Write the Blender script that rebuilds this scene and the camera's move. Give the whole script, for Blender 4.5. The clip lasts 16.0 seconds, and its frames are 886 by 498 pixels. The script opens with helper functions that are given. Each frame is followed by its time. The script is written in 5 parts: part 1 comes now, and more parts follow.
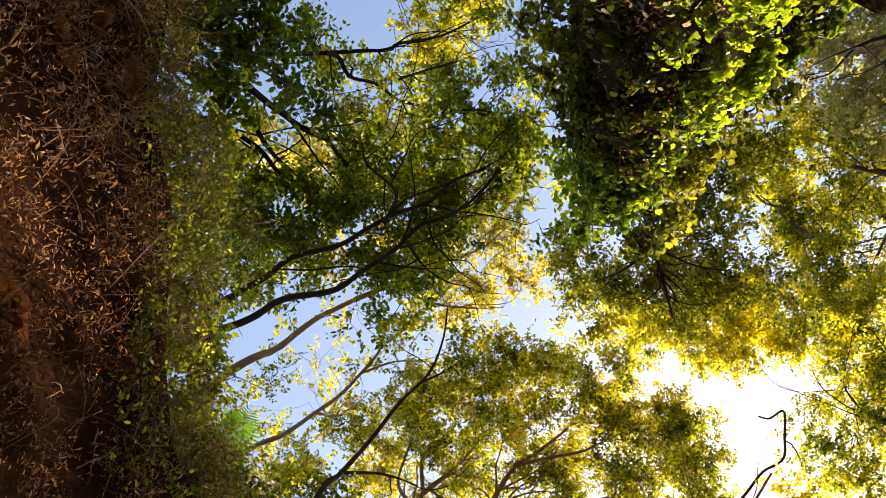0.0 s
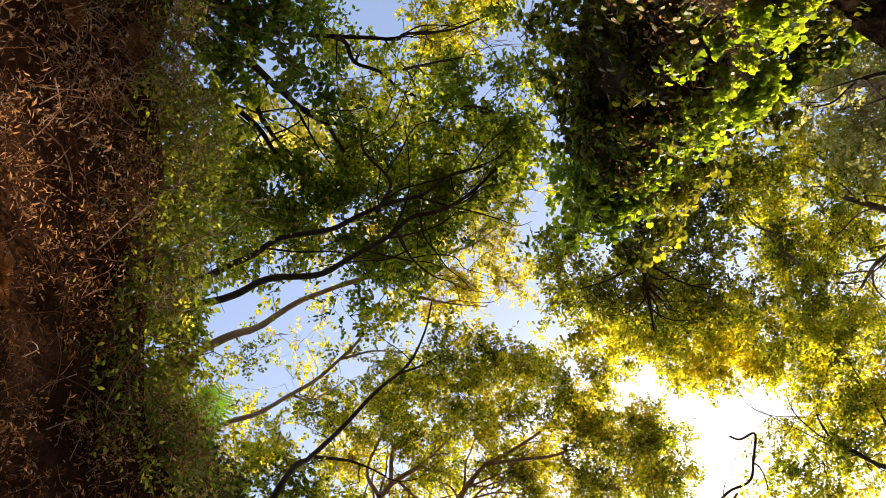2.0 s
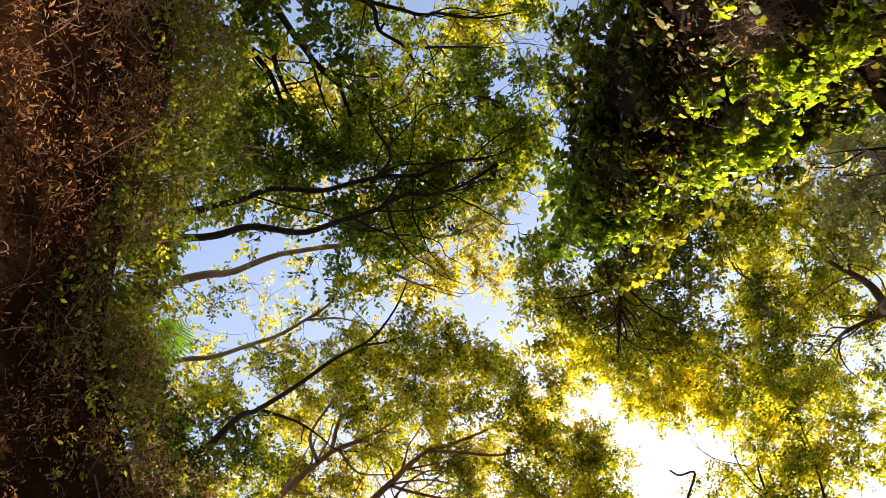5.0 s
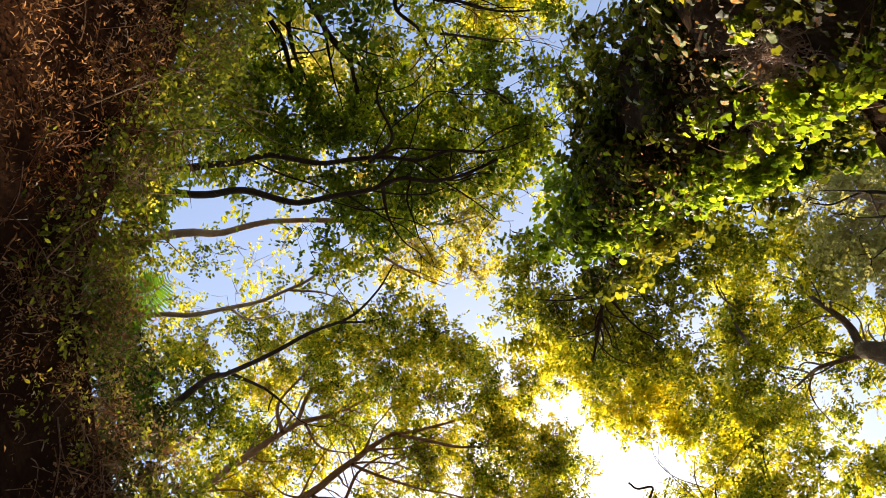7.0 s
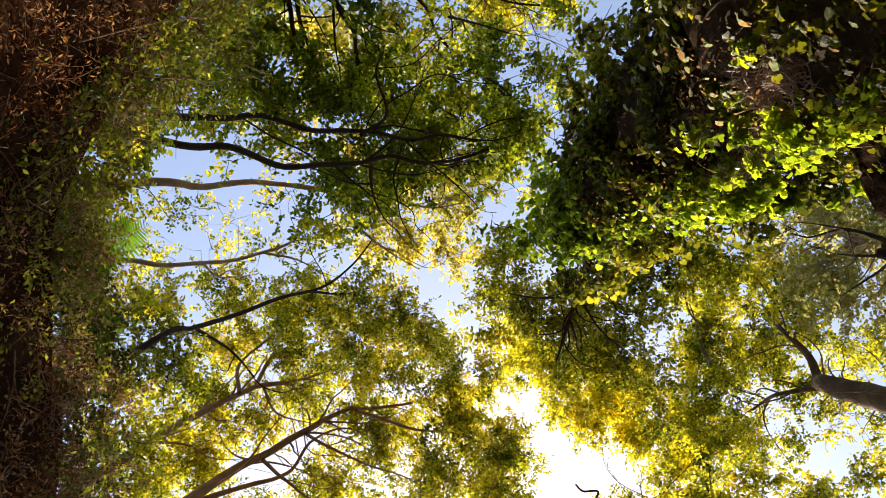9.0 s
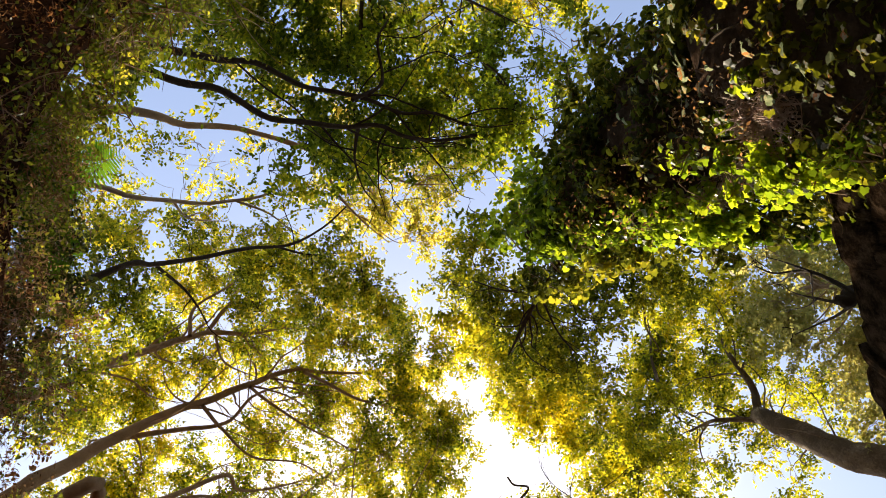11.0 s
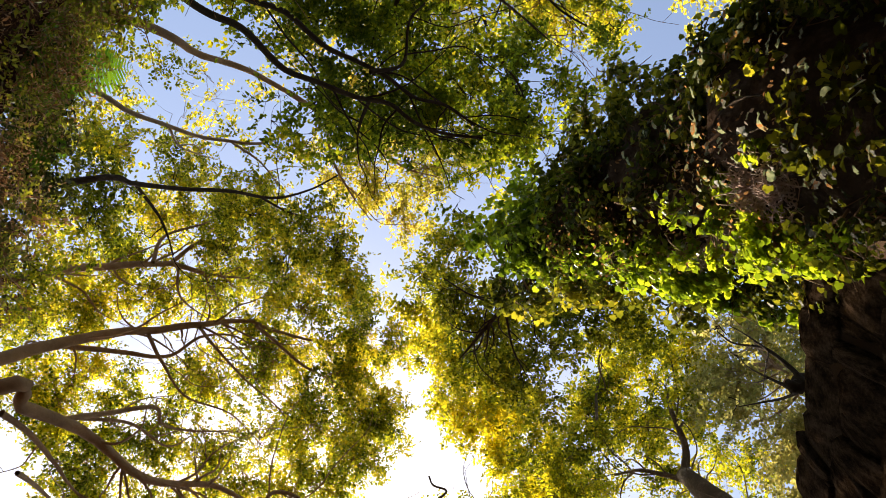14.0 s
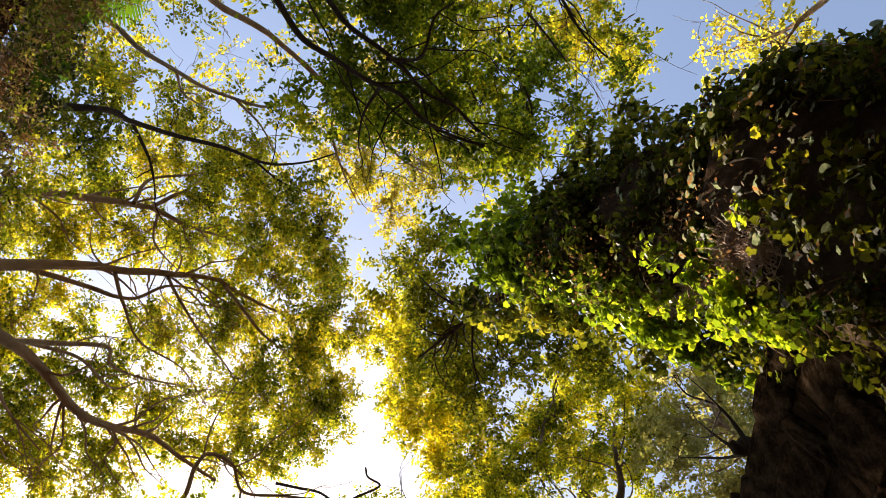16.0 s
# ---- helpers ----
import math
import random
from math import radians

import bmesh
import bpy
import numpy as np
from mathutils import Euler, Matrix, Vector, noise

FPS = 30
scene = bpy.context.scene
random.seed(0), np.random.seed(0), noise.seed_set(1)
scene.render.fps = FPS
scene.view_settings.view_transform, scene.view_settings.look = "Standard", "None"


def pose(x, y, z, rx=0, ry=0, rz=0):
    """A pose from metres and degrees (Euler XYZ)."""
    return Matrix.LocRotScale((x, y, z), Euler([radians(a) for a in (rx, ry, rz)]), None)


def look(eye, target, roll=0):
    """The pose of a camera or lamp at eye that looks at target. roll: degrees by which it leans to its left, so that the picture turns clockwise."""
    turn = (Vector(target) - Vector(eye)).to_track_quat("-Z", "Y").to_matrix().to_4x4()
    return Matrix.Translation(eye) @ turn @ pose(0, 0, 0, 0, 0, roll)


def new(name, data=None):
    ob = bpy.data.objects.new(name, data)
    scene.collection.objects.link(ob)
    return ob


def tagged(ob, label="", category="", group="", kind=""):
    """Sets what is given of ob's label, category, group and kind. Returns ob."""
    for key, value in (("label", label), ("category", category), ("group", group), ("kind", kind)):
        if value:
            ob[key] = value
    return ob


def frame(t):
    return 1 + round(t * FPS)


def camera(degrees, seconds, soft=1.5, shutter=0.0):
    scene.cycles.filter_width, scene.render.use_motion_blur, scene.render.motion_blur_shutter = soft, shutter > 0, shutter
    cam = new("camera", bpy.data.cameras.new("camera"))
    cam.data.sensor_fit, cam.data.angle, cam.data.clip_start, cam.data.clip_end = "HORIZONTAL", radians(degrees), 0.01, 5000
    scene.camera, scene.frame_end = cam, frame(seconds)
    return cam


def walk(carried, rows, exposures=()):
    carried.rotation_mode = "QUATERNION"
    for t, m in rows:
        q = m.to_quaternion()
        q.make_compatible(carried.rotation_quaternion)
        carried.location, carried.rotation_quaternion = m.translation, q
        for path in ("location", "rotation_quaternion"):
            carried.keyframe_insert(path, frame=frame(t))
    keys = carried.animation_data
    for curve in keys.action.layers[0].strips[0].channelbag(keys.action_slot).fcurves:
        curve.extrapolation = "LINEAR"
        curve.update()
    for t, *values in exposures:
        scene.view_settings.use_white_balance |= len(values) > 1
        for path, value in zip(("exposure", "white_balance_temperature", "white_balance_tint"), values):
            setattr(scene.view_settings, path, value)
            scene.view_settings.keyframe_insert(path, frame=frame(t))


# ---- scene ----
# ---------------------------------------------------------------- camera
cam = camera(58.9, 16.0, soft=0.75)
walk(cam, [
    (0.0, pose(0, 0, 1.5, 172.755, -5.280, 0.011)),
    (0.5, pose(0, 0, 1.5, 172.795, -5.243, -1.221)),
    (1.0, pose(0, 0, 1.5, 172.802, -5.207, -2.510)),
    (1.5, pose(0, 0, 1.5, 172.812, -5.159, -3.803)),
    (2.0, pose(0, 0, 1.5, 172.818, -5.132, -5.181)),
    (2.5, pose(0, 0, 1.5, 172.816, -5.137, -6.667)),
    (3.0, pose(0, 0, 1.5, 172.805, -5.154, -8.309)),
    (3.5, pose(0, 0, 1.5, 172.826, -5.217, -10.262)),
    (4.0, pose(0, 0, 1.5, 172.808, -5.279, -12.424)),
    (6.5, pose(0, 0, 1.5, 172.690, -5.585, -22.463)),
    (7.0, pose(0, 0, 1.5, 172.619, -5.564, -24.030)),
    (7.5, pose(0, 0, 1.5, 172.520, -5.528, -25.739)),
    (8.0, pose(0, 0, 1.5, 172.401, -5.427, -27.519)),
    (8.5, pose(0, 0, 1.5, 172.266, -5.248, -29.448)),
    (9.0, pose(0, 0, 1.5, 172.141, -5.003, -31.541)),
    (11.5, pose(0, 0, 1.5, 171.348, -4.192, -43.493)),
    (12.0, pose(0, 0, 1.5, 171.365, -4.227, -45.897)),
    (12.5, pose(0, 0, 1.5, 171.442, -4.278, -48.216)),
    (13.0, pose(0, 0, 1.5, 171.642, -4.379, -50.418)),
    (13.5, pose(0, 0, 1.5, 171.867, -4.544, -52.817)),
    (14.0, pose(0, 0, 1.5, 172.063, -4.671, -55.300)),
    (14.5, pose(0, 0, 1.5, 172.312, -4.777, -57.839)),
    (15.0, pose(0, 0, 1.5, 172.559, -4.852, -60.552)),
    (15.5, pose(0, 0, 1.5, 172.788, -4.814, -63.548)),
    (16.0, pose(0, 0, 1.5, 172.989, -4.733, -66.706)),
], exposures=[(0, 1.24, 7700, 13.5), (9, 1.22, 7700, 13.5), (16, 1.06, 7700, 13.5)])

# ---------------------------------------------------------------- world and sun
SUN_HEIGHT, SUN_SIDE = radians(52), radians(58)      # side: from +x towards +y
world = bpy.data.worlds.new("sky")
scene.world = world
world.use_nodes = True
wn = world.node_tree
sky = wn.nodes.new("ShaderNodeTexSky")
sky.sky_type = "NISHITA"
sky.sun_disc = False
sky.sun_elevation = SUN_HEIGHT
sky.sun_rotation = radians(90) - SUN_SIDE
sky.dust_density = 0.7
wn.links.new(sky.outputs[0], wn.nodes["Background"].inputs[0])
wn.nodes["Background"].inputs[1].default_value = 0.15
sun = new("sun", bpy.data.lights.new("sun", "SUN"))
sun.data.energy, sun.data.angle, sun.data.color = 5.0, radians(0.5), (1.0, 0.93, 0.82)
to_sun = Vector((math.cos(SUN_HEIGHT) * math.cos(SUN_SIDE), math.cos(SUN_HEIGHT) * math.sin(SUN_SIDE), math.sin(SUN_HEIGHT)))
sun.matrix_world = look(to_sun * 40, (0, 0, 0))


# ---------------------------------------------------------------- materials
def nodes_of(name):
    m = bpy.data.materials.new(name)
    m.use_nodes = True
    nt = m.node_tree
    nt.nodes.clear()
    return m, nt, nt.nodes.new("ShaderNodeOutputMaterial")


def ramp(nt, stops):
    r = nt.nodes.new("ShaderNodeValToRGB")
    while len(r.color_ramp.elements) < len(stops):
        r.color_ramp.elements.new(0.5)
    for e, (p, c) in zip(r.color_ramp.elements, stops):
        e.position, e.color = p, (*c, 1)
    return r


def noise_node(nt, scale, detail=4, vector=None, rough=0.55):
    n = nt.nodes.new("ShaderNodeTexNoise")
    n.inputs["Scale"].default_value, n.inputs["Detail"].default_value = scale, detail
    n.inputs["Roughness"].default_value = rough
    if vector:
        nt.links.new(vector, n.inputs["Vector"])
    return n


def leaf_material(name, face, through_light, gloss=0.25, rough=0.45, single=False):
    """face: colour stops of the reflecting side; through_light: stops of the light that passes through the blade."""
    m, nt, out = nodes_of(name)
    geo = nt.nodes.new("ShaderNodeNewGeometry")
    a, b = ramp(nt, face), ramp(nt, [(p, (c[0], c[1], max(c[2], .05 * c[1]))) for p, c in through_light])
    pos = nt.nodes.new("ShaderNodeTexCoord")
    big = noise_node(nt, 0.9, 2, pos.outputs["Object"])
    mix = nt.nodes.new("ShaderNodeMath")
    mix.operation = "MULTIPLY_ADD"
    info = nt.nodes.new("ShaderNodeObjectInfo")
    nt.links.new(info.outputs["Random"] if single else geo.outputs["Random Per Island"], mix.inputs[0])
    mix.inputs[1].default_value = 0.8
    sub = nt.nodes.new("ShaderNodeMath")
    sub.operation = "MULTIPLY_ADD"
    tuft = noise_node(nt, 3.6, 2, pos.outputs["Object"])
    two = nt.nodes.new("ShaderNodeMath")
    two.operation = "MULTIPLY_ADD"
    nt.links.new(tuft.outputs[0], two.inputs[0])
    two.inputs[1].default_value = 0.6
    nt.links.new(big.outputs[0], two.inputs[2])
    nt.links.new(two.outputs[0], sub.inputs[0])
    sub.inputs[1].default_value, sub.inputs[2].default_value = 1.7, -1.26
    nt.links.new(sub.outputs[0], mix.inputs[2])
    for r in (a, b):
        nt.links.new(mix.outputs[0], r.inputs[0])
    d = nt.nodes.new("ShaderNodeBsdfPrincipled")
    d.inputs["Roughness"].default_value = rough
    d.inputs["Specular IOR Level"].default_value = gloss
    nt.links.new(a.outputs[0], d.inputs["Base Color"])
    t = nt.nodes.new("ShaderNodeBsdfTranslucent")
    nt.links.new(b.outputs[0], t.inputs[0])
    s = nt.nodes.new("ShaderNodeMixShader")
    s.inputs[0].default_value = 0.7
    nt.links.new(d.outputs[0], s.inputs[1])
    nt.links.new(t.outputs[0], s.inputs[2])
    nt.links.new(s.outputs[0], out.inputs[0])
    return m


def rough_material(name, stops, scale, fine, bump=0.5, rough=0.85, stretch=(1, 1, 1), per_piece=0.0, gloss=0.12, depth=0.02):
    m, nt, out = nodes_of(name)
    tc = nt.nodes.new("ShaderNodeTexCoord")
    mp = nt.nodes.new("ShaderNodeMapping")
    mp.inputs["Scale"].default_value = stretch
    nt.links.new(tc.outputs["Object"], mp.inputs[0])
    a = noise_node(nt, scale, 5, mp.outputs[0])
    b = noise_node(nt, fine, 6, mp.outputs[0], 0.7)
    add = nt.nodes.new("ShaderNodeMath")
    add.operation = "MULTIPLY_ADD"
    nt.links.new(b.outputs[0], add.inputs[0])
    add.inputs[1].default_value = 0.55
    nt.links.new(a.outputs[0], add.inputs[2])
    off = nt.nodes.new("ShaderNodeMath")
    off.operation = "SUBTRACT"
    nt.links.new(add.outputs[0], off.inputs[0])
    off.inputs[1].default_value = 0.27
    last = off
    if per_piece:
        info = nt.nodes.new("ShaderNodeObjectInfo")
        pc = nt.nodes.new("ShaderNodeMath")
        pc.operation = "MULTIPLY_ADD"
        nt.links.new(info.outputs["Random"], pc.inputs[0])
        pc.inputs[1].default_value = per_piece
        nt.links.new(off.outputs[0], pc.inputs[2])
        last = pc
    r = ramp(nt, stops)
    nt.links.new(last.outputs[0], r.inputs[0])
    d = nt.nodes.new("ShaderNodeBsdfPrincipled")
    d.inputs["Roughness"].default_value = rough
    d.inputs["Specular IOR Level"].default_value = gloss
    nt.links.new(r.outputs[0], d.inputs["Base Color"])
    bp = nt.nodes.new("ShaderNodeBump")
    bp.inputs["Strength"].default_value = bump
    bp.inputs["Distance"].default_value = depth
    nt.links.new(b.outputs[0], bp.inputs["Height"])
    nt.links.new(bp.outputs[0], d.inputs["Normal"])
    nt.links.new(d.outputs[0], out.inputs[0])
    return m


LEAF = {
    "green": leaf_material("leaf_green", [(0, (.027, .034, .006)), (.5, (.05, .06, .009)), (1, (.1, .1, .015))],
                           [(0, (.08, .12, .008)), (.5, (.22, .28, .015)), (.85, (.45, .47, .02)), (1, (.8, .66, .03))]),
    # darker copy of the green leaf, with shade put into the colour
    "dark": leaf_material("leaf_green_shaded", [(0, (.02, .03, .008)), (.5, (.05, .065, .014)), (1, (.11, .115, .025))],
                          [(0, (.045, .065, .005)), (.6, (.14, .18, .01)), (1, (.36, .37, .018))]),
    # brown leaves, their colour darkened further for shade at the lane's bend
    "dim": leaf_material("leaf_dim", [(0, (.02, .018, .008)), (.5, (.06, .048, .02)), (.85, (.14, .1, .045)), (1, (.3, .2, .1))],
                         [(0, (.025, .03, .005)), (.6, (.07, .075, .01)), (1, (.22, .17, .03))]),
    "olive": leaf_material("leaf_olive", [(0, (.03, .045, .01)), (.5, (.06, .085, .016)), (1, (.12, .12, .02))],
                           [(0, (.12, .16, .012)), (.4, (.39, .41, .025)), (.75, (.72, .61, .035)), (1, (.95, .71, .045))]),
    "yellow": leaf_material("leaf_yellow", [(0, (.05, .07, .012)), (.5, (.11, .12, .02)), (1, (.2, .15, .02))],
                            [(0, (.25, .27, .02)), (.45, (.7, .6, .06)), (1, (.94, .7, .13))]),
    "maple": leaf_material("leaf_maple", [(0, (.04, .06, .012)), (.5, (.1, .11, .02)), (1, (.16, .12, .02))],
                           [(0, (.16, .19, .012)), (.45, (.56, .53, .02)), (1, (.93, .69, .03))]),
    "plane": leaf_material("leaf_plane", [(0, (.04, .055, .012)), (.5, (.08, .095, .018)), (1, (.15, .125, .02))],
                           [(0, (.09, .115, .008)), (.5, (.4, .41, .018)), (1, (.88, .7, .035))]),
    # darker copy of the plane leaf: shade on that crown is in the colour
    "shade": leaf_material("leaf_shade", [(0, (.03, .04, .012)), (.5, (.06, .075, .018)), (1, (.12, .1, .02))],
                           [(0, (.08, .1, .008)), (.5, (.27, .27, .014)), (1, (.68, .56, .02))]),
    # paler than the other leaves: the haze of distance is put into the colour
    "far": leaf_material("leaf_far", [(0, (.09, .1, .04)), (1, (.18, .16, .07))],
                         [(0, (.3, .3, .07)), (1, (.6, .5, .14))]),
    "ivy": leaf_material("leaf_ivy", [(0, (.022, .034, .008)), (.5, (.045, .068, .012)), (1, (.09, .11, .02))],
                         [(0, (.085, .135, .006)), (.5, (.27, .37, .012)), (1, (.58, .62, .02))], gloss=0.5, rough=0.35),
    # passes less light than leaf_ivy: shade is put into this copy's colour
    "ivy_shaded": leaf_material("leaf_ivy_shaded", [(0, (.035, .045, .013)), (.5, (.1, .105, .03)), (1, (.24, .21, .065))],
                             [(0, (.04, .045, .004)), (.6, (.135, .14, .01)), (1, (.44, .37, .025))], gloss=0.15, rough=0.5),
    "fern": leaf_material("leaf_fern", [(0, (.03, .06, .012)), (1, (.06, .11, .018))],
                          [(0, (.1, .24, .01)), (1, (.24, .4, .015))]),
    "dry": leaf_material("leaf_dry", [(0, (.02, .008, .004)), (.35, (.11, .042, .02)), (.62, (.34, .16, .08)), (.86, (.85, .66, .48))],
                         [(0, (.1, .04, .014)), (1, (.45, .22, .08))], gloss=0.1, rough=0.8),
    "rust": leaf_material("leaf_rust", [(0, (.14, .05, .022)), (.5, (.36, .14, .06)), (1, (.6, .32, .15))],
                          [(0, (.1, .035, .012)), (1, (.36, .15, .045))], gloss=0.1, rough=0.8),
    "herb": leaf_material("leaf_herb", [(0, (.055, .065, .016)), (.6, (.16, .155, .04)), (1, (.42, .36, .12))],
                          [(0, (.12, .14, .012)), (.6, (.29, .285, .025)), (1, (.62, .52, .045))]),
}
# pale leaf undersides, their colour raised further in place of missing sunlight
ivy_underside_lit = leaf_material("ivy_underside_lit", [(0, (.2, .22, .12)), (.5, (.36, .37, .22)), (.94, (.55, .52, .36)), (1, (.55, .2, .07))],
                              [(0, (.12, .15, .07)), (.7, (.28, .3, .16)), (1, (.36, .16, .05))], gloss=0.2, rough=0.5, single=True)
bark_ivy = rough_material("bark_ivy", [(0, (.02, .012, .008)), (.5, (.08, .05, .032)), (.8, (.2, .135, .095)), (1, (.4, .29, .22))], 6, 45, 1.0, 0.95, gloss=0.0, depth=0.04)
# pale roots, lightened so their colour carries the sun on the stripe
root_bark_sunlit = rough_material("root_bark_sunlit", [(0, (.28, .17, .12)), (.5, (.58, .42, .33)), (1, (.78, .64, .55))], 5, 60, 0.6, 0.9, gloss=0.03)
bark_dark = rough_material("bark_dark", [(0, (.02, .014, .009)), (.6, (.058, .041, .027)), (1, (.13, .098, .068))], 5, 60, 0.8, 0.9, gloss=0.03)
bark_brown = rough_material("bark_brown", [(0, (.112, .062, .030)), (.6, (.312, .188, .098)), (1, (.525, .350, .206))], 5, 60, 0.8, 0.9)
bark_pale = rough_material("bark_pale", [(0, (.125, .083, .050)), (.6, (.325, .225, .138)), (1, (.562, .438, .300))], 5, 60, 0.8, 0.9)
bark_plane = rough_material("bark_plane", [(0, (.04, .028, .018)), (.45, (.11, .08, .052)), (.62, (.2, .15, .1)), (.8, (.42, .35, .26))], 2.2, 26, 0.8, 0.9, gloss=0.03)
stem_dry = rough_material("stem_dry", [(0, (.05, .022, .01)), (.5, (.22, .1, .05)), (.8, (.75, .53, .36))], 3, 40, 0.2, 0.8, gloss=0.04)
earth = rough_material("earth", [(0, (.008, .0035, .002)), (.5, (.035, .015, .0075)), (1, (.11, .052, .026))], 2.5, 30, 1.0, 0.97, gloss=0.0)
stone = rough_material("stone", [(0, (.004, .0022, .0012)), (.36, (.011, .0065, .004)), (.52, (.03, .018, .01)), (.75, (.085, .054, .033))], 4.5, 22, 1.0, 0.97, per_piece=0.12, gloss=0.0, depth=0.06)
mortar = rough_material("wall_core", [(0, (.008, .004, .002)), (1, (.05, .028, .015))], 4, 40, 0.8, 0.97, gloss=0.0)


# ---------------------------------------------------------------- mesh helpers
def tri_mesh(name, verts, tris, material, parent=None, smooth=False):
    """One mesh object from arrays of points and triangles."""
    verts, tris = np.asarray(verts, np.float32), np.asarray(tris, np.int32)
    me = bpy.data.meshes.new(name)
    me.vertices.add(len(verts))
    me.vertices.foreach_set("co", verts.ravel())
    me.loops.add(tris.size)
    me.loops.foreach_set("vertex_index", tris.ravel())
    me.polygons.add(len(tris))
    me.polygons.foreach_set("loop_start", np.arange(0, tris.size, 3, dtype=np.int32))
    me.update(calc_edges=True)
    me.validate()
    if smooth:
        me.polygons.foreach_set("use_smooth", np.ones(len(me.polygons), bool))
    me.materials.append(material)
    ob = new(name, me)
    if parent:
        ob.parent = parent
    return ob


def part(name, bm, material, parent, label=""):
    me = bpy.data.meshes.new(name)
    bm.to_mesh(me)
    bm.free()
    me.materials.append(material)
    ob = new(name, me)
    ob.parent = parent
    return tagged(ob, label)


def thing(name, label, category, at=(0, 0, 0), group="", kind=""):
    ob = new(name)
    ob.location = at
    return tagged(ob, label, category, group, kind)


def curve_points(pts, n):
    """n points on a smooth line through pts."""
    pts = np.asarray(pts, float)
    if len(pts) == 2:
        return pts[0] + (pts[1] - pts[0]) * np.linspace(0, 1, n)[:, None]
    ext = np.vstack([2 * pts[0] - pts[1], pts, 2 * pts[-1] - pts[-2]])
    out = []
    for u in np.linspace(0, len(pts) - 1 - 1e-6, n):
        i, s = int(u), u - int(u)
        a, b, c, d = ext[i:i + 4]
        out.append(0.5 * (2 * b + (c - a) * s + (2 * a - 5 * b + 4 * c - d) * s * s + (3 * b - a - 3 * c + d) * s ** 3))
    return np.array(out)


def tube(path, radii, sides, rng=None, knots=0.0):
    """Points and triangles of a tapered tube along a path."""
    path, radii = np.asarray(path, float), np.asarray(radii, float)
    n = len(path)
    tan = np.gradient(path, axis=0)
    tan /= np.linalg.norm(tan, axis=1)[:, None] + 1e-9
    ref = np.array([0.31, 0.83, 0.46])
    u = np.cross(tan, ref)
    u /= np.linalg.norm(u, axis=1)[:, None] + 1e-9
    v = np.cross(tan, u)
    ang = np.linspace(0, 2 * np.pi, sides, endpoint=False)
    rr = radii[:, None] * np.ones(sides)
    if rng is not None and knots:
        rr = rr * (1 + knots * rng.standard_normal((n, sides)))
    ring = path[:, None] + rr[..., None] * (np.cos(ang)[None, :, None] * u[:, None] + np.sin(ang)[None, :, None] * v[:, None])
    i = np.arange(n - 1)[:, None] * sides
    j = np.arange(sides)[None]
    a, b = i + j, i + (j + 1) % sides
    c, d = a + sides, b + sides
    t = np.concatenate([np.stack([a, b, d], -1).reshape(-1, 3), np.stack([a, d, c], -1).reshape(-1, 3)])
    return ring.reshape(-1, 3), t


def many_tubes(paths, radii, sides):
    """Thin tapered tubes along many paths of equal length, as one array of points and triangles."""
    m, n, _ = paths.shape
    tan = np.gradient(paths, axis=1)
    tan /= np.linalg.norm(tan, axis=2, keepdims=True) + 1e-9
    u = np.cross(tan, np.array([0.31, 0.83, 0.46]))
    u /= np.linalg.norm(u, axis=2, keepdims=True) + 1e-9
    v = np.cross(tan, u)
    ang = np.linspace(0, 2 * np.pi, sides, endpoint=False)
    ring = paths[:, :, None] + radii[None, :, None, None] * (np.cos(ang)[:, None] * u[:, :, None] + np.sin(ang)[:, None] * v[:, :, None])
    i = (np.arange(m)[:, None] * n + np.arange(n - 1)[None])[..., None] * sides
    j = np.arange(sides)
    a, b = i + j, i + (j + 1) % sides
    t = np.concatenate([np.stack([a, b, b + sides], -1).reshape(-1, 3), np.stack([a, b + sides, a + sides], -1).reshape(-1, 3)])
    return ring.reshape(-1, 3), t


class Pile:
    """Gathers points and triangles."""
    def __init__(self):
        self.v, self.t, self.n = [], [], 0

    def add(self, v, t):
        self.v.append(v)
        self.t.append(np.asarray(t) + self.n)
        self.n += len(v)

    def mesh(self, name, material, parent=None, smooth=False):
        return tri_mesh(name, np.concatenate(self.v), np.concatenate(self.t), material, parent, smooth)


# leaf outlines: x across, y along, z fold; base at the origin, length 1
OVAL = (np.array([(0, 0, 0), (-.22, .25, .06), (-.27, .5, .07), (-.15, .8, .03), (0, 1, -.06), (.15, .8, .03), (.27, .5, .07), (.22, .25, .06), (0, .5, -.02)]),
        np.array([(8, 0, 7), (8, 7, 6), (8, 6, 5), (8, 5, 4), (8, 4, 3), (8, 3, 2), (8, 2, 1), (8, 1, 0)]))
SMALL = (np.array([(0, 0, 0), (-.26, .38, .05), (-.2, .68, .05), (0, 1, -.05), (.2, .68, .05), (.26, .38, .05)]),
         np.array([(0, 3, 1), (1, 3, 2), (0, 5, 3), (5, 4, 3)]))
TINY = (np.array([(0, 0, 0), (-.31, .45, .07), (0, 1, -.04), (.31, .45, .07)]), np.array([(0, 2, 1), (0, 3, 2)]))
SLIM = (np.array([(0, 0, 0), (-.15, .4, .08), (.02, 1, -.1), (.15, .45, .08)]), np.array([(0, 2, 1), (0, 3, 2)]))
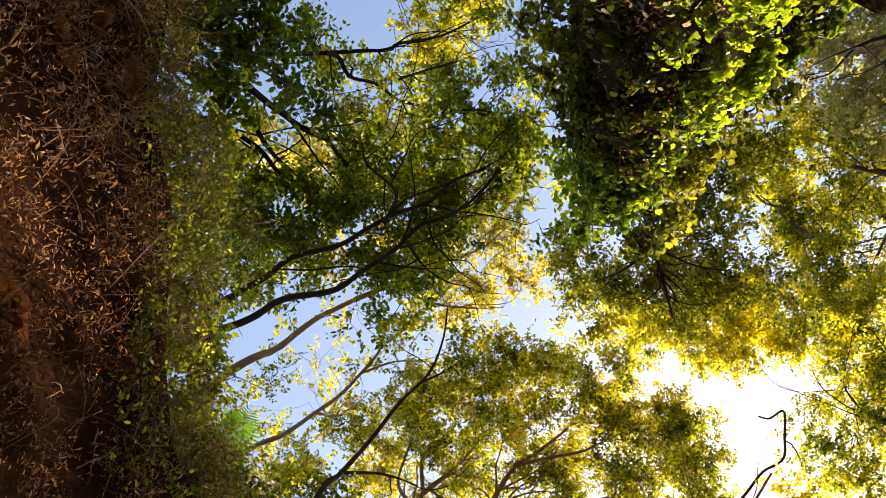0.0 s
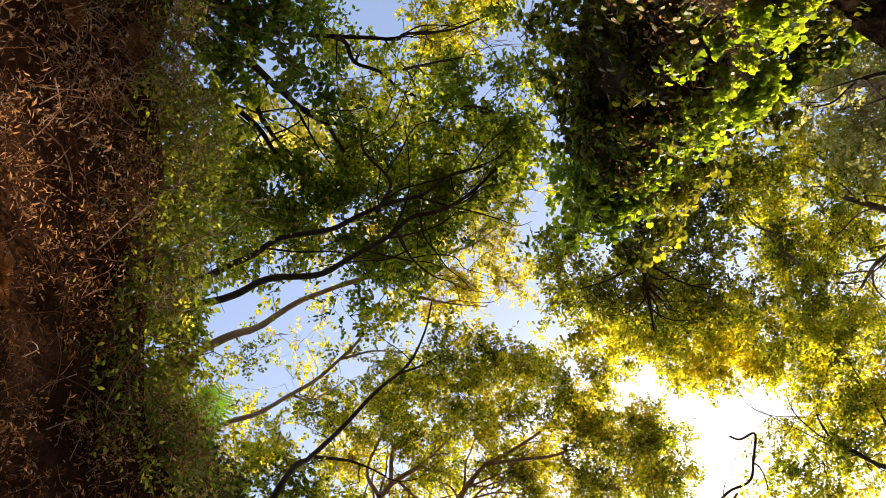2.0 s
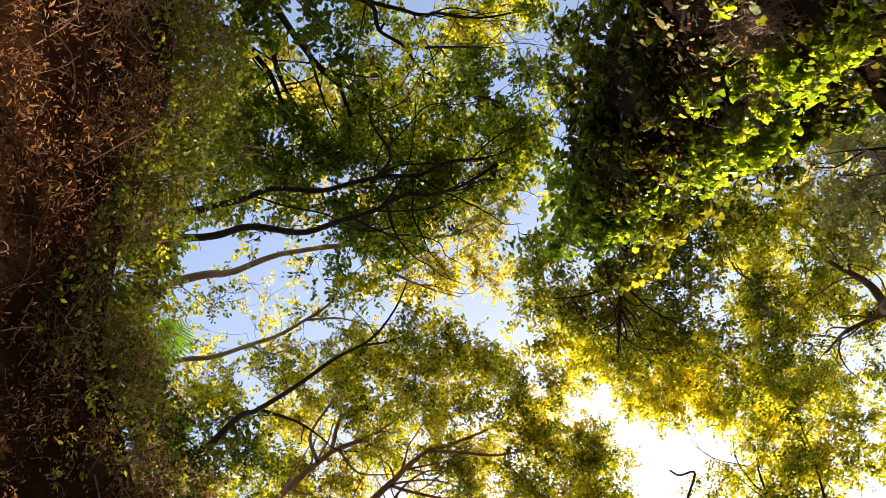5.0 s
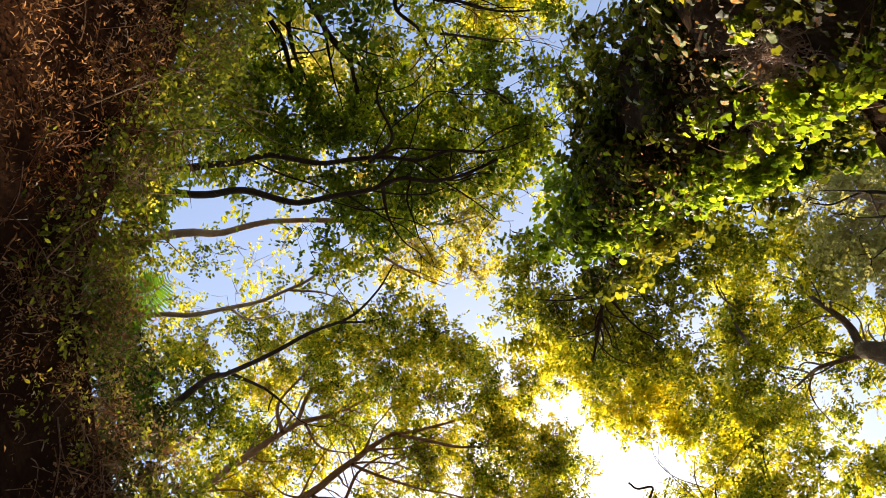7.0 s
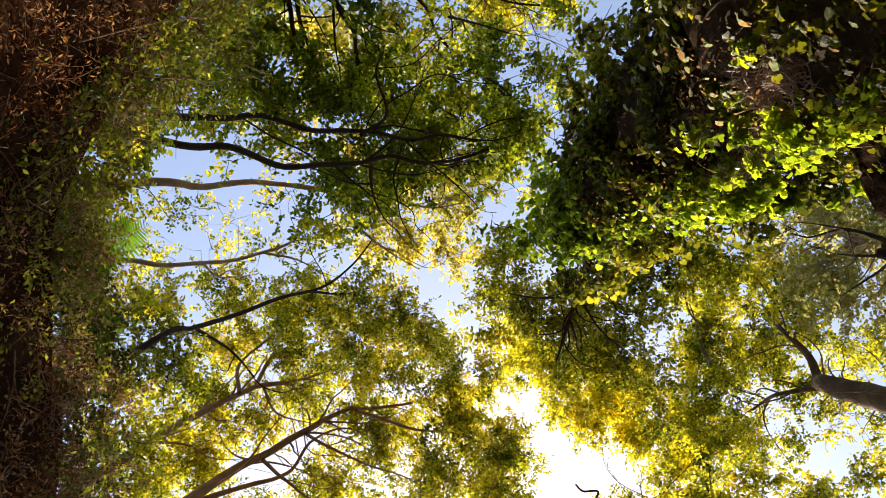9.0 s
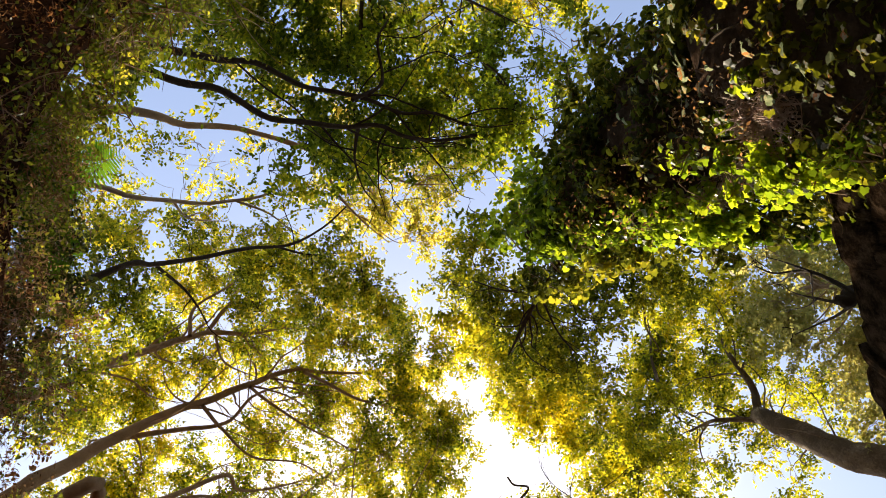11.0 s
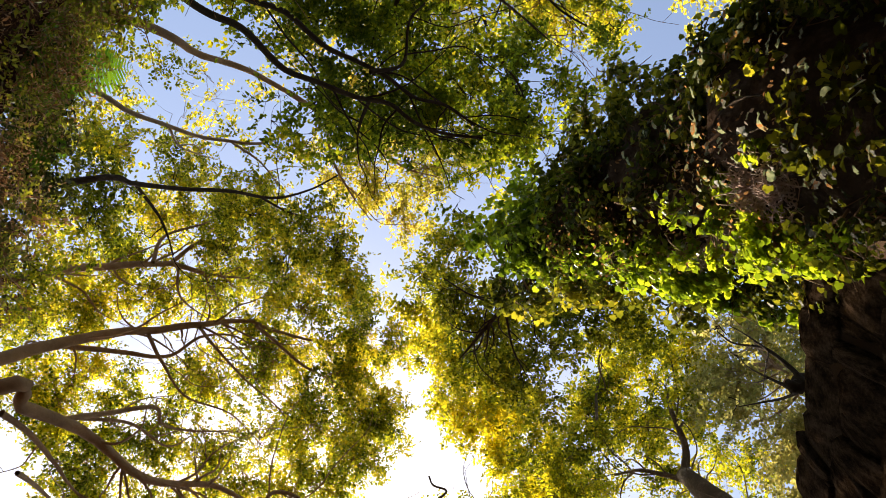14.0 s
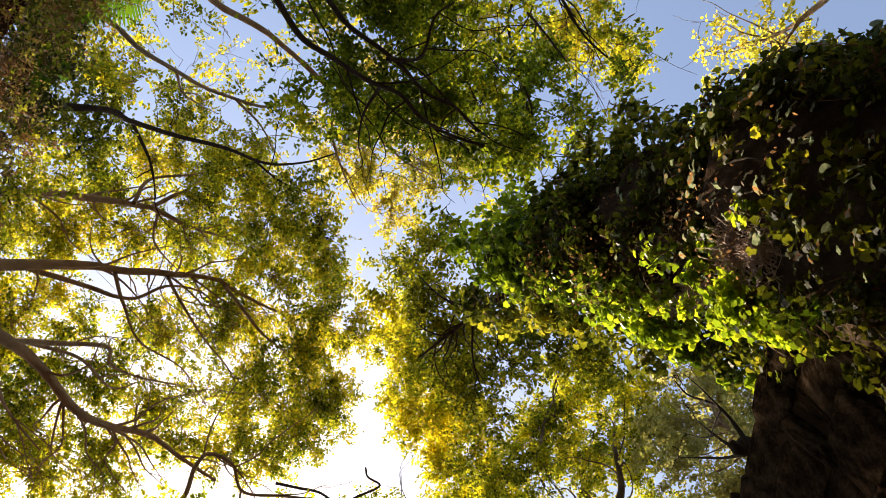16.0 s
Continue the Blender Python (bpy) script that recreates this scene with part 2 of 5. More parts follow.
LOBED = (np.array([(0, .06, 0), (-.3, -.1, .05), (-.5, .1, -.05), (-.43, .28, .04), (-.48, .53, -.06), (-.28, .66, .04), (0, .96, -.1),
                   (.28, .66, .04), (.48, .53, -.06), (.43, .28, .04), (.5, .1, -.05), (.3, -.1, .05)]),
         np.array([(0, 2, 1), (0, 3, 2), (0, 5, 3), (3, 5, 4), (0, 6, 5), (0, 7, 6), (0, 9, 7), (9, 8, 7), (0, 10, 9), (0, 11, 10)]))


def leaves(shape, at, along, normal, size):
    """Many leaves: points, directions of their length, their faces' normals and sizes, as arrays."""
    base, tris = shape
    along = along / (np.linalg.norm(along, axis=1)[:, None] + 1e-9)
    side = np.cross(along, normal)
    side /= np.linalg.norm(side, axis=1)[:, None] + 1e-9
    up = np.cross(side, along)
    m = np.stack([side, along, up], 1) * size[:, None, None]
    v = at[:, None] + np.einsum("kc,ncd->nkd", base, m)
    t = tris[None] + (np.arange(len(at)) * len(base))[:, None, None]
    return v.reshape(-1, 3), t.reshape(-1, 3)


# ---------------------------------------------------------------- ground: sunken lane between a steep bank and a stone wall
def bank_x(y, z):
    """Face of the bank: x at a height z."""
    k = 0.5 - math.sin(math.asin(1 - 2 * min(0.99, z / 5.75)) / 3)
    return -1.95 + min(0.6 * max(0.0, y - 1.65), 2.8) + 0.5 * (1 - k) + 0.05


def ground_height(x, y):
    top = 5.75 + 0.35 * noise.noise((x * 0.4, y * 0.4, 3.1)) + 0.25 * noise.noise((x * 1.3, y * 1.3, 9))
    if x < 0.6:
        edge = -1.95 + min(0.6 * max(0.0, y - 1.65), 2.8)
        d = edge - x
    else:
        d = x - 3.3
    if d <= -0.5:
        return 0.06 * noise.noise((x * 1.5, y * 1.5, 0))
    k = min(1.0, (d + 0.5) / 0.5)
    return k * k * (3 - 2 * k) * top + max(0, d) * 0.06


def build_ground():
    xs = np.concatenate([np.linspace(-400, -12, 14), np.linspace(-11, -3, 20), np.linspace(-2.8, -0.6, 32), np.linspace(-0.5, 2.4, 24),
                         np.linspace(2.5, 4.5, 24), np.linspace(5, 12, 14), np.linspace(14, 400, 14)])
    ys = np.concatenate([np.linspace(-400, -12, 14), np.linspace(-11, -4, 14), np.linspace(-3.8, 9, 90), np.linspace(9.5, 18, 18), np.linspace(20, 400, 14)])
    v = np.array([(x, y, ground_height(x, y)) for x in xs for y in ys])
    n = len(ys)
    i = np.arange(len(xs) - 1)[:, None] * n + np.arange(n - 1)[None]
    t = np.concatenate([np.stack([i, i + n, i + n + 1], -1).reshape(-1, 3), np.stack([i, i + n + 1, i + 1], -1).reshape(-1, 3)])
    return tagged(tri_mesh("ground", v, t, earth, smooth=True), "dark brown earth of a sunken lane with a steep bank", "ground", kind="structure")


build_ground()


def bank_cover(rng):
    """Dead leaves, dry stems and green herbs in tufts that stand off the face of the bank and hang over its edge."""
    def spot(n, low=2.6, high=5.9):
        y = rng.uniform(-3.6, 7.5, n)
        z = low + (high - low) * rng.random(n)
        x = np.array([bank_x(a, b) for a, b in zip(y, z)]) + np.array([max(-.04, .24 * noise.noise((a * 1.4, b * 1.4, 5)) + .2 * noise.noise((a * 4, b * 4, 8))) for a, b in zip(y, z)])
        return np.stack([x, y, z], 1)

    def tuft(pile, stalks, q, shoots, ln, size, shape, reach, fall):
        """Arching shoots from one root, with leaves on both sides."""
        each = 9
        for _ in range(shoots):
            way = np.array([rng.normal(reach, .35), rng.normal(0, .6), rng.normal(.05, .55)])
            way *= ln * rng.uniform(.6, 1.3) / (np.linalg.norm(way) + 1e-6)
            o = q + rng.normal(0, .04, 3)
            line = curve_points([o, o + way * .5 + rng.normal(0, .1 * ln, 3), o + way - np.array([0, 0, fall * ln])], 6)
            if rng.random() < .25:
                stalks.add(*tube(line, np.linspace(.0026, .001, 6) * rng.uniform(.6, 1.3), 3))
            u = np.clip(np.linspace(.8, 4.98, each) + rng.normal(0, .3, each), 0, 4.98)
            k = u.astype(int)
            tan = line[k + 1] - line[k]
            at = line[k] + tan * (u - k)[:, None] + rng.normal(0, size * .35, (each, 3))
            side = np.cross(tan, rng.normal(0, 1, 3)) * np.where(np.arange(each) % 2, 1, -1)[:, None]
            side /= np.linalg.norm(side, axis=1)[:, None] + 1e-9
            tan /= np.linalg.norm(tan, axis=1)[:, None] + 1e-9
            along = tan * .5 + side * .7 + rng.normal(0, .45, (each, 3)) - np.array([0, 0, .35])
            nor = rng.normal(0, .6, (each, 3)) + np.array([.5, 0, .5])
            pile.add(*leaves(shape, at, along, nor, size * rng.uniform(.5, 1.3, each)))

    dry, rust, stems, herb = Pile(), Pile(), Pile(), Pile()
    p = spot(40000)
    p = p[[noise.noise((q[1] * 1.1, q[2] * 1.6, 1.7)) + .8 * noise.noise((q[1] * 4, q[2] * 5, 3.3)) > .0 for q in p]]
    n = len(p)
    p = p + rng.normal(0, 0.05, (n, 3))
    along = np.stack([rng.normal(0.5, .6, n), rng.normal(0, .6, n), rng.normal(-0.8, .6, n)], 1)
    nor = np.stack([rng.normal(1, .7, n), rng.normal(0, .7, n), rng.normal(0.2, .7, n)], 1)
    dry.add(*leaves(SLIM, p, along, nor, rng.uniform(.01, .03, n)))
    for q in spot(4200, 2.7, 6.0):
        lush = noise.noise((q[1] * .9, q[2] * .9, 14.2)) + .45 * (q[2] - 4.9) - .1 * max(0, q[1] - 1.5)
        red = noise.noise((q[1] * 1.7, q[2] * 1.7, 22.5))
        if noise.noise((q[1] * 2.2, q[2] * 2.2, 31.0)) < -.12:
            continue                    # bare hollows of earth
        if lush + rng.normal(0, .2) > .38:
            tuft(herb, stems, q, rng.integers(3, 6), rng.uniform(.08, .2), rng.uniform(.022, .044), OVAL if rng.random() < .15 else SMALL, .6, .3)
        elif red > .18:
            tuft(rust, stems, q, rng.integers(4, 8), rng.uniform(.08, .2), rng.uniform(.014, .028), SLIM, .5, .3)
        else:
            tuft(dry, stems, q, rng.integers(3, 7), rng.uniform(.1, .24), rng.uniform(.014, .034), SLIM, .55, .35)
    for q in spot(620, 4.9, 6.1):          # shoots that hang out over the edge
        q[0] += max(-.1, .3 * noise.noise((q[1] * 1.5, q[2] * .8, 4.4)) + .15 * noise.noise((q[1] * 5, q[2] * 3, 6.4)) - .04)
        tuft(dry if q[1] > 2.2 and rng.random() < .75 else herb, stems, q, rng.integers(3, 6), rng.uniform(.1, .26), rng.uniform(.02, .038), SMALL, .4, .2)
    for q in spot(700, 3.0, 5.8):           # loose straws
        d = np.array([rng.normal(.45, .3), rng.normal(0, .55), rng.normal(0, .6)])
        ln = rng.uniform(.08, .34)
        path = curve_points([q, q + d * ln * .4 + rng.normal(0, .02, 3), q + d * ln * .8 + (0, 0, -.06), q + d * ln + (0, 0, -.14)], 7)
        stems.add(*tube(path, np.linspace(.003, .001, 7) * rng.uniform(.6, 1.4), 3))
    tufts = spot(420, 3.2, 5.7)             # tufts of short pale dead shoots
    for q in tufts[[noise.noise((q[1] * 1.1, q[2] * 1.1, 7.7)) > -.05 for q in tufts]]:
        for _ in range(rng.integers(6, 18)):
            o = q + rng.normal(0, .05, 3) + (.08, 0, 0)
            e = np.array([rng.normal(.5, .5), rng.normal(0, .8), rng.normal(-.2, .8)]) * rng.uniform(.03, .13)
            stems.add(*tube(curve_points([o, o + e * .5 + rng.normal(0, .015, 3), o + e], 4), np.linspace(.0032, .0013, 4) * rng.uniform(.6, 1.3), 3))
    tagged(dry.mesh("dead_leaves", LEAF["dry"]), "brown dead leaves covering the steep bank", "dead leaves", kind="stuff")
    tagged(rust.mesh("dead_bracken", LEAF["rust"]), "rust-red dead bracken in tufts on the bank", "bracken", kind="stuff")
    tagged(stems.mesh("dry_grass", stem_dry), "straw-coloured dry grass and stems hanging from the bank", "dry grass", kind="stuff")
    tagged(herb.mesh("bank_herbs", LEAF["herb"]), "small green herbs growing along the bank's edge", "herbs", kind="stuff")


bank_cover(np.random.default_rng(21))


# ---------------------------------------------------------------- stone wall
def stone_wall():
    wall = thing("wall_stone", "rough brown stone retaining wall with worn blocks", "wall", (2.2, -0.4, 0), kind="structure")
    a, b = Vector((1.23, -1.31, 0)), Vector((4.875, 0.97, 0))
    ax = (b - a).normalized()
    out = Vector((-ax.y, ax.x, 0))
    turn = Matrix((ax, out, Vector((0, 0, 1)))).transposed().to_4x4()
    bm = bmesh.new()
    bmesh.ops.create_cube(bm, size=1, matrix=Matrix.Translation((a + b) / 2 + Vector((0, 0, 2.9)) - out * 0.09) @ turn @ Matrix.Diagonal(((b - a).length, 0.5, 5.8, 1)))
    for v in bm.verts:
        v.co -= wall.location
    part("core", bm, mortar, wall)
    rng = random.Random(5)
    shapes = []
    for k in range(14):
        bm = bmesh.new()
        bmesh.ops.create_cube(bm, size=1)
        for v in bm.verts:
            v.co += Vector((rng.uniform(-.16, .16), rng.uniform(-.05, .05), rng.uniform(-.16, .16)))
        bmesh.ops.bevel(bm, geom=bm.edges[:], offset=0.24, segments=2, affect="EDGES", profile=0.5)
        for v in bm.verts:
            v.co += Vector([rng.uniform(-.022, .022) for _ in range(3)])
        me = bpy.data.meshes.new("stone")
        bm.to_mesh(me)
        bm.free()
        me.materials.append(stone)
        shapes.append(me)
    z = 0.0
    length = (b - a).length
    while z < 5.75:
        low = z < 2.7
        h = rng.uniform(.4, .5) if low else rng.choice((.2, .3, .42, .55)) * rng.uniform(.85, 1.15)
        s = rng.uniform(-.2, 0)
        while s < length:
            w = rng.uniform(.5, .8) if low else rng.choice((.09, .13, .18, .26)) * rng.uniform(.8, 1.2)
            ob = new("stone", rng.choice(shapes))
            ob.parent = wall
            c = a + ax * (s + w / 2) + out * (rng.uniform(.0, .03) if low else rng.uniform(.05, .1)) + Vector((0, 0, z + h / 2)) - wall.location
            ob.matrix_local = Matrix.Translation(c) @ turn @ Matrix.Rotation(rng.choice((0, math.pi)) + rng.uniform(-.12, .12), 4, "Y") @ Matrix.Diagonal((w * 1.35, .22, h * 1.3, 1))
            s += w
        z += h


stone_wall()


# ---------------------------------------------------------------- trees
def spray(rng, shape, c, r, cover, size, stems, twigs, crown, droop=0.3, flat=0.75, dense=5.6):
    """Leafy shoots in tufts, within r of c: each tuft hangs on a bough, each shoot bears leaves on both its sides."""
    each = 16
    m = max(4, int(cover * dense * r * r / (.27 * size * size)) // each)
    tufts = max(3, m // 7)
    d = rng.normal(0, 1, (tufts, 3))
    hearts = c + d / np.linalg.norm(d, axis=1)[:, None] * (rng.random((tufts, 1)) ** .42) * r * np.array([1, 1, flat])
    roots = stems[rng.integers(0, len(stems), tufts)]
    gap = np.linalg.norm(hearts - roots, axis=1)[:, None]
    f = np.linspace(0, 1, 6)[None, :, None]
    bulge = rng.normal(0, .22, (tufts, 1, 3)) * gap[:, None] * f * (1 - f) + rng.normal(0, .25, (tufts, 1, 3)) * gap[:, None] * f * (1 - f) * (1 - 2 * f)
    boughs = roots[:, None] + (hearts - roots)[:, None] * f + bulge
    twigs.add(*many_tubes(boughs, np.linspace(.0055, .0028, 6), 4))
    own = rng.integers(0, tufts, m)
    s0 = boughs[own, rng.integers(3, 6, m)]
    out = (hearts - roots) / (gap + 1e-6)
    way = out[own] * .55 + rng.normal(0, .75, (m, 3)) * np.array([1, 1, .45])
    way *= (size * rng.uniform(3, 6.2, m) / (np.linalg.norm(way, axis=1) + 1e-6))[:, None]
    ln = np.linalg.norm(way, axis=1)
    bend = rng.normal(0, .12, (m, 3)) * ln[:, None]
    sag = np.zeros((m, 3))
    sag[:, 2] = -droop * .3 * ln

    def on(u):                          # a point of each shoot, and its direction
        u = u[..., None]
        return s0[:, None] + way[:, None] * u + 4 * bend[:, None] * u * (1 - u) + sag[:, None] * u * u, way[:, None] + 4 * bend[:, None] * (1 - 2 * u) + 2 * sag[:, None] * u

    lines, _ = on(np.broadcast_to(np.linspace(0, 1, 5), (m, 5)))
    twigs.add(*many_tubes(lines[rng.random(m) < .6], np.linspace(.0026, .001, 5), 3))
    u = np.clip(np.linspace(.16, 1, each) + rng.normal(0, .05, (m, each)), 0, 1)
    at, tan = on(u)
    at = at + rng.normal(0, size * .2, at.shape)
    tan = tan / (np.linalg.norm(tan, axis=-1, keepdims=True) + 1e-9)
    face = np.array([0, 0, 1.]) + rng.normal(0, .35, (m, 1, 3))
    side = np.cross(tan, np.broadcast_to(face, tan.shape)) * np.where(np.arange(each) % 2, 1, -1)[None, :, None]
    along = tan * .55 + side * .85 + rng.normal(0, .3, at.shape) - np.array([0, 0, droop])
    nor = face + rng.normal(0, .38, at.shape)
    crown.add(*leaves(shape, at.reshape(-1, 3), along.reshape(-1, 3), nor.reshape(-1, 3), size * rng.uniform(.6, 1.2, m * each)))


def shrub(name, label, kind, size, seed, at, clumps):
    rng = np.random.default_rng(seed)
    root = thing(name, label, "shrub", at)
    origin = np.array(at)
    twigs, crown = Pile(), Pile()
    for x, y, z, r, cover in clumps:
        c = np.array((x, y, z))
        path = curve_points([origin + rng.normal(0, .08, 3), (origin + c) / 2 + rng.normal(0, .1, 3) + (0, 0, .1), c], 9)
        twigs.add(*tube(path, np.linspace(.014, .004, 9), 5))
        spray(rng, SMALL, c, r, cover * 1.15, size, path[5:], twigs, crown, droop=.5)
    for pile, nm, mat in ((twigs, "twig_mass", bark_brown), (crown, "foliage", LEAF[kind])):
        pile.v = [v - origin for v in pile.v]
        tagged(pile.mesh(nm, mat, root, nm == "twig_mass"), kind="stuff")


LAST = {}


def tree(name, label, kind, size, seed, bark, limbs, base=None, base_radius=0.14):
    """Trunk and limbs; grow() then adds the crown, bough by bough."""
    rng = np.random.default_rng(seed)
    root = thing(name, label, "tree", base)
    origin = np.array(base)
    lines, leafy = [], []
    for i, (r0, r1, pts, *bare) in enumerate(limbs):
        pts = np.array(pts)
        nm = "limb"
        if i == 0:                      # the trunk goes down to its roots
            mid = (origin + pts[0]) / 2 + np.array([0, 0, 0.15])
            full = curve_points(np.vstack([origin - (0, 0, .4), origin, mid, pts]), 14 + 5 * len(pts))
            k, s = len(full), len(pts) + 2
            rad = np.interp(np.linspace(0, s, k), [0, 1, 2, 3, s], [base_radius * 1.5, base_radius, (base_radius + r0) / 2, r0, r1])
            nm = "trunk"
        else:
            full = curve_points(pts, 5 * len(pts))
            rad = np.linspace(r0, r1, len(full))
        jit = np.zeros_like(full)
        for q in range(len(full)):
            jit[q] = noise.noise_vector(Vector(full[q]) * 1.7 + Vector((seed, 0, 0)))
        full = full + jit * np.minimum(0.03, rad[:, None] * .6)
        v, t = tube(full, rad, 9 if r0 > .03 else 6, rng, 0.05)
        limb = tri_mesh(nm, v - origin, t, bark, root, True)
        lines.append((full, rad))
        if not bare and not name.startswith("bare"):
            leafy.append((limb, full, rad, 6 + len(full) // 6 if r0 > .04 else 2 + len(full) // 12, .02 if r0 > .04 else .011))
    def side_branch(limb, full, rad, start, ln, thick):
        k = rng.integers(start, len(full) - 2)
        tan = full[k + 1] - full[k]
        tan /= np.linalg.norm(tan) + 1e-6
        way = tan * .75 + rng.normal(0, .6, 3) * np.array([1, 1, .3])
        pts = [full[k]]
        for _ in range(5):              # crooked: each joint bends anew
            way = way / np.linalg.norm(way) + rng.normal(0, .3, 3) * np.array([1, 1, .5]) + np.array([0, 0, .06])
            pts.append(pts[-1] + way / np.linalg.norm(way) * ln * .2)
        line = curve_points(pts, 16)
        taper = np.linspace(min(rad[k] * .6, thick), .0028, 16)
        v, t = tube(line, taper, 5, rng, .06)
        tri_mesh("branch", v - origin, t, bark, limb, True)
        return line, taper

    for limb, full, rad, count, thick in leafy:
        start = len(full) // 2 if full is lines[0][0] else len(full) // 4
        for _ in range(count):
            grown = side_branch(limb, full, rad, start, rng.uniform(.5, 1.8), thick)
            lines.append(grown)
            for _ in range(rng.integers(1, 3)):
                lines.append(side_branch(limb, *grown, 5, rng.uniform(.3, .7), .007))
    LAST.update(root=root, origin=origin, kind=kind, size=size, bark=bark, rng=rng,
                spine=np.concatenate([p for p, _ in lines]), thick=np.concatenate([r for _, r in lines]))
    return root


CROWN = {"olive": 5.5, "yellow": 5.4, "green": 5.8, "plane": 8.2, "maple": 8.6, "shade": 8.4, "far": 5.6}


def grow(clumps, leaf=None):
    """Twigs and leaves of one part of the crown of the last tree."""
    root, origin, kind, size, bark, rng, spine, thick = (LAST[k] for k in ("root", "origin", "kind", "size", "bark", "rng", "spine", "thick"))
    kind = leaf or kind
    twigs, crown = Pile(), Pile()
    shape = SMALL if kind in ("maple", "plane", "shade") else TINY
    left = [np.array(c) for c in clumps]
    while left:                          # the nearest clump first; later ones may spring from its bough
        gaps = [np.linalg.norm(spine - q[:3], axis=1).min() for q in left]
        x, y, z, r, cover = left.pop(int(np.argmin(gaps)))
        c = np.array((x, y, z))
        near = np.argmin(np.linalg.norm(spine - c, axis=1) + rng.uniform(0, .3, len(spine)))
        s0 = spine[near]
        span = np.linalg.norm(c - s0)
        r_start = min(thick[near] * .75, .02 if cover > .6 else .011)
        path = curve_points([s0] + [s0 + (c - s0) * f + rng.normal(0, .09 * span, 3) for f in (.25, .5, .75)] + [c], 10)
        taper = np.linspace(r_start, min(r_start * .6, .009 if cover > .6 else .004), 10)
        twigs.add(*tube(path, taper, 5))
        spine, thick = np.vstack([spine, path[3:]]), np.concatenate([thick, taper[3:]])
        spray(rng, shape, c, r, cover, size, path[5:], twigs, crown, dense=CROWN[kind])
    LAST.update(spine=spine, thick=thick)
    for pile, nm, mat in ((twigs, "twig_mass", bark), (crown, "crown", LEAF[kind])):
        pile.v = [v - origin for v in pile.v]
        tagged(pile.mesh(nm, mat, root, nm == "twig_mass"), kind="stuff")


tree('forked_tree', 'dark forked tree leaning out over the sunken lane', 'green', 0.058, 1, bark=bark_dark,
     base=(-3.40, 1.60, 6.00), base_radius=0.16,
     limbs=[
         (0.034, 0.014, [(-2.55, 1.50, 7.40), (-2.19, 1.39, 7.69), (-1.96, 1.26, 7.91), (-1.58, 1.22, 8.14), (-1.36, 1.08, 8.33), (-1.08, 0.90, 8.52), (-0.87, 0.70, 8.68), (-0.64, 0.63, 8.82), (-0.39, 0.46, 8.96), (-0.15, 0.19, 9.10)]),
         (0.032, 0.013, [(-2.68, 1.43, 7.59), (-2.34, 1.21, 7.86), (-2.15, 1.10, 8.05), (-1.95, 0.94, 8.23), (-1.58, 0.86, 8.42), (-1.35, 0.72, 8.58), (-1.11, 0.59, 8.72), (-0.81, 0.49, 8.86), (-0.60, 0.30, 8.98), (-0.29, 0.18, 9.09)]),
         (0.022, 0.007, [(-1.19, 0.67, 8.57), (-1.12, 0.40, 8.80), (-1.42, 0.14, 8.97), (-1.51, -0.08, 9.15)]),
         (0.02, 0.006, [(-1.02, 0.85, 8.78), (-0.88, 1.12, 8.97), (-0.67, 1.31, 9.16)]),
     ])
grow([
    (-2.8, 0.2, 9.3, 0.36, 1.6), (-2.8, 0.6, 9.0, 0.41, 1.6), (-2.4, 0.6, 9.1, 0.40, 1.6), (-2.1, 0.8, 9.5, 0.36, 1.6),
    (-1.6, 0.6, 9.6, 0.33, 1.6), (-2.9, 1.2, 9.8, 0.38, 1.6), (-2.2, 1.1, 9.3, 0.26, 1.6), (-1.2, 0.2, 10.2, 0.38, 1.6),
    (-0.7, 0.1, 9.8, 0.36, 1.6), (-0.3, 0.0, 10.1, 0.31, 1.6), (-0.9, 0.5, 9.4, 0.32, 1.6), (-0.5, 0.7, 9.4, 0.26, 1.6),
    (-1.3, 1.0, 9.4, 0.26, 1.6),
])
grow([
    (-1.1, 1.3, 10.2, 0.35, 1.6), (-1.4, 1.5, 9.7, 0.31, 1.6), (-0.9, 1.5, 9.7, 0.21, 1.6), (-1.7, 0.2, 10.2, 0.32, 1.6),
    (0.1, -0.1, 9.3, 0.21, 1.6), (0.2, 0.4, 9.8, 0.22, 1.3), (0.3, 0.8, 9.4, 0.18, 1.3), (-3.4, 1.0, 9.6, 0.32, 1.3),
    (-1.7, 1.7, 9.5, 0.13, 0.7), (-2.3, 1.6, 9.0, 0.16, 0.8), (-0.1, -0.3, 9.3, 0.22, 1.3), (-1.8, 1.0, 9.1, 0.23, 1.6),
    (-3.2, 0.4, 9.6, 0.31, 1.6),
])
grow([
    (-2.3, 0.4, 9.4, 0.30, 1.6), (-2.0, 0.5, 10.1, 0.29, 1.6), (-2.4, 1.4, 8.7, 0.19, 1.1), (-2.9, 1.5, 9.1, 0.24, 1.1),
    (-2.1, 1.3, 9.6, 0.21, 1.1), (-1.2, 0.6, 9.3, 0.26, 1.6), (-0.4, 0.4, 9.5, 0.23, 1.6), (-0.7, 0.9, 9.1, 0.22, 1.6),
    (-0.1, 0.2, 9.2, 0.20, 1.6), (-1.4, 1.8, 9.2, 0.14, 0.7), (-1.1, 1.6, 9.0, 0.19, 1.6),
])
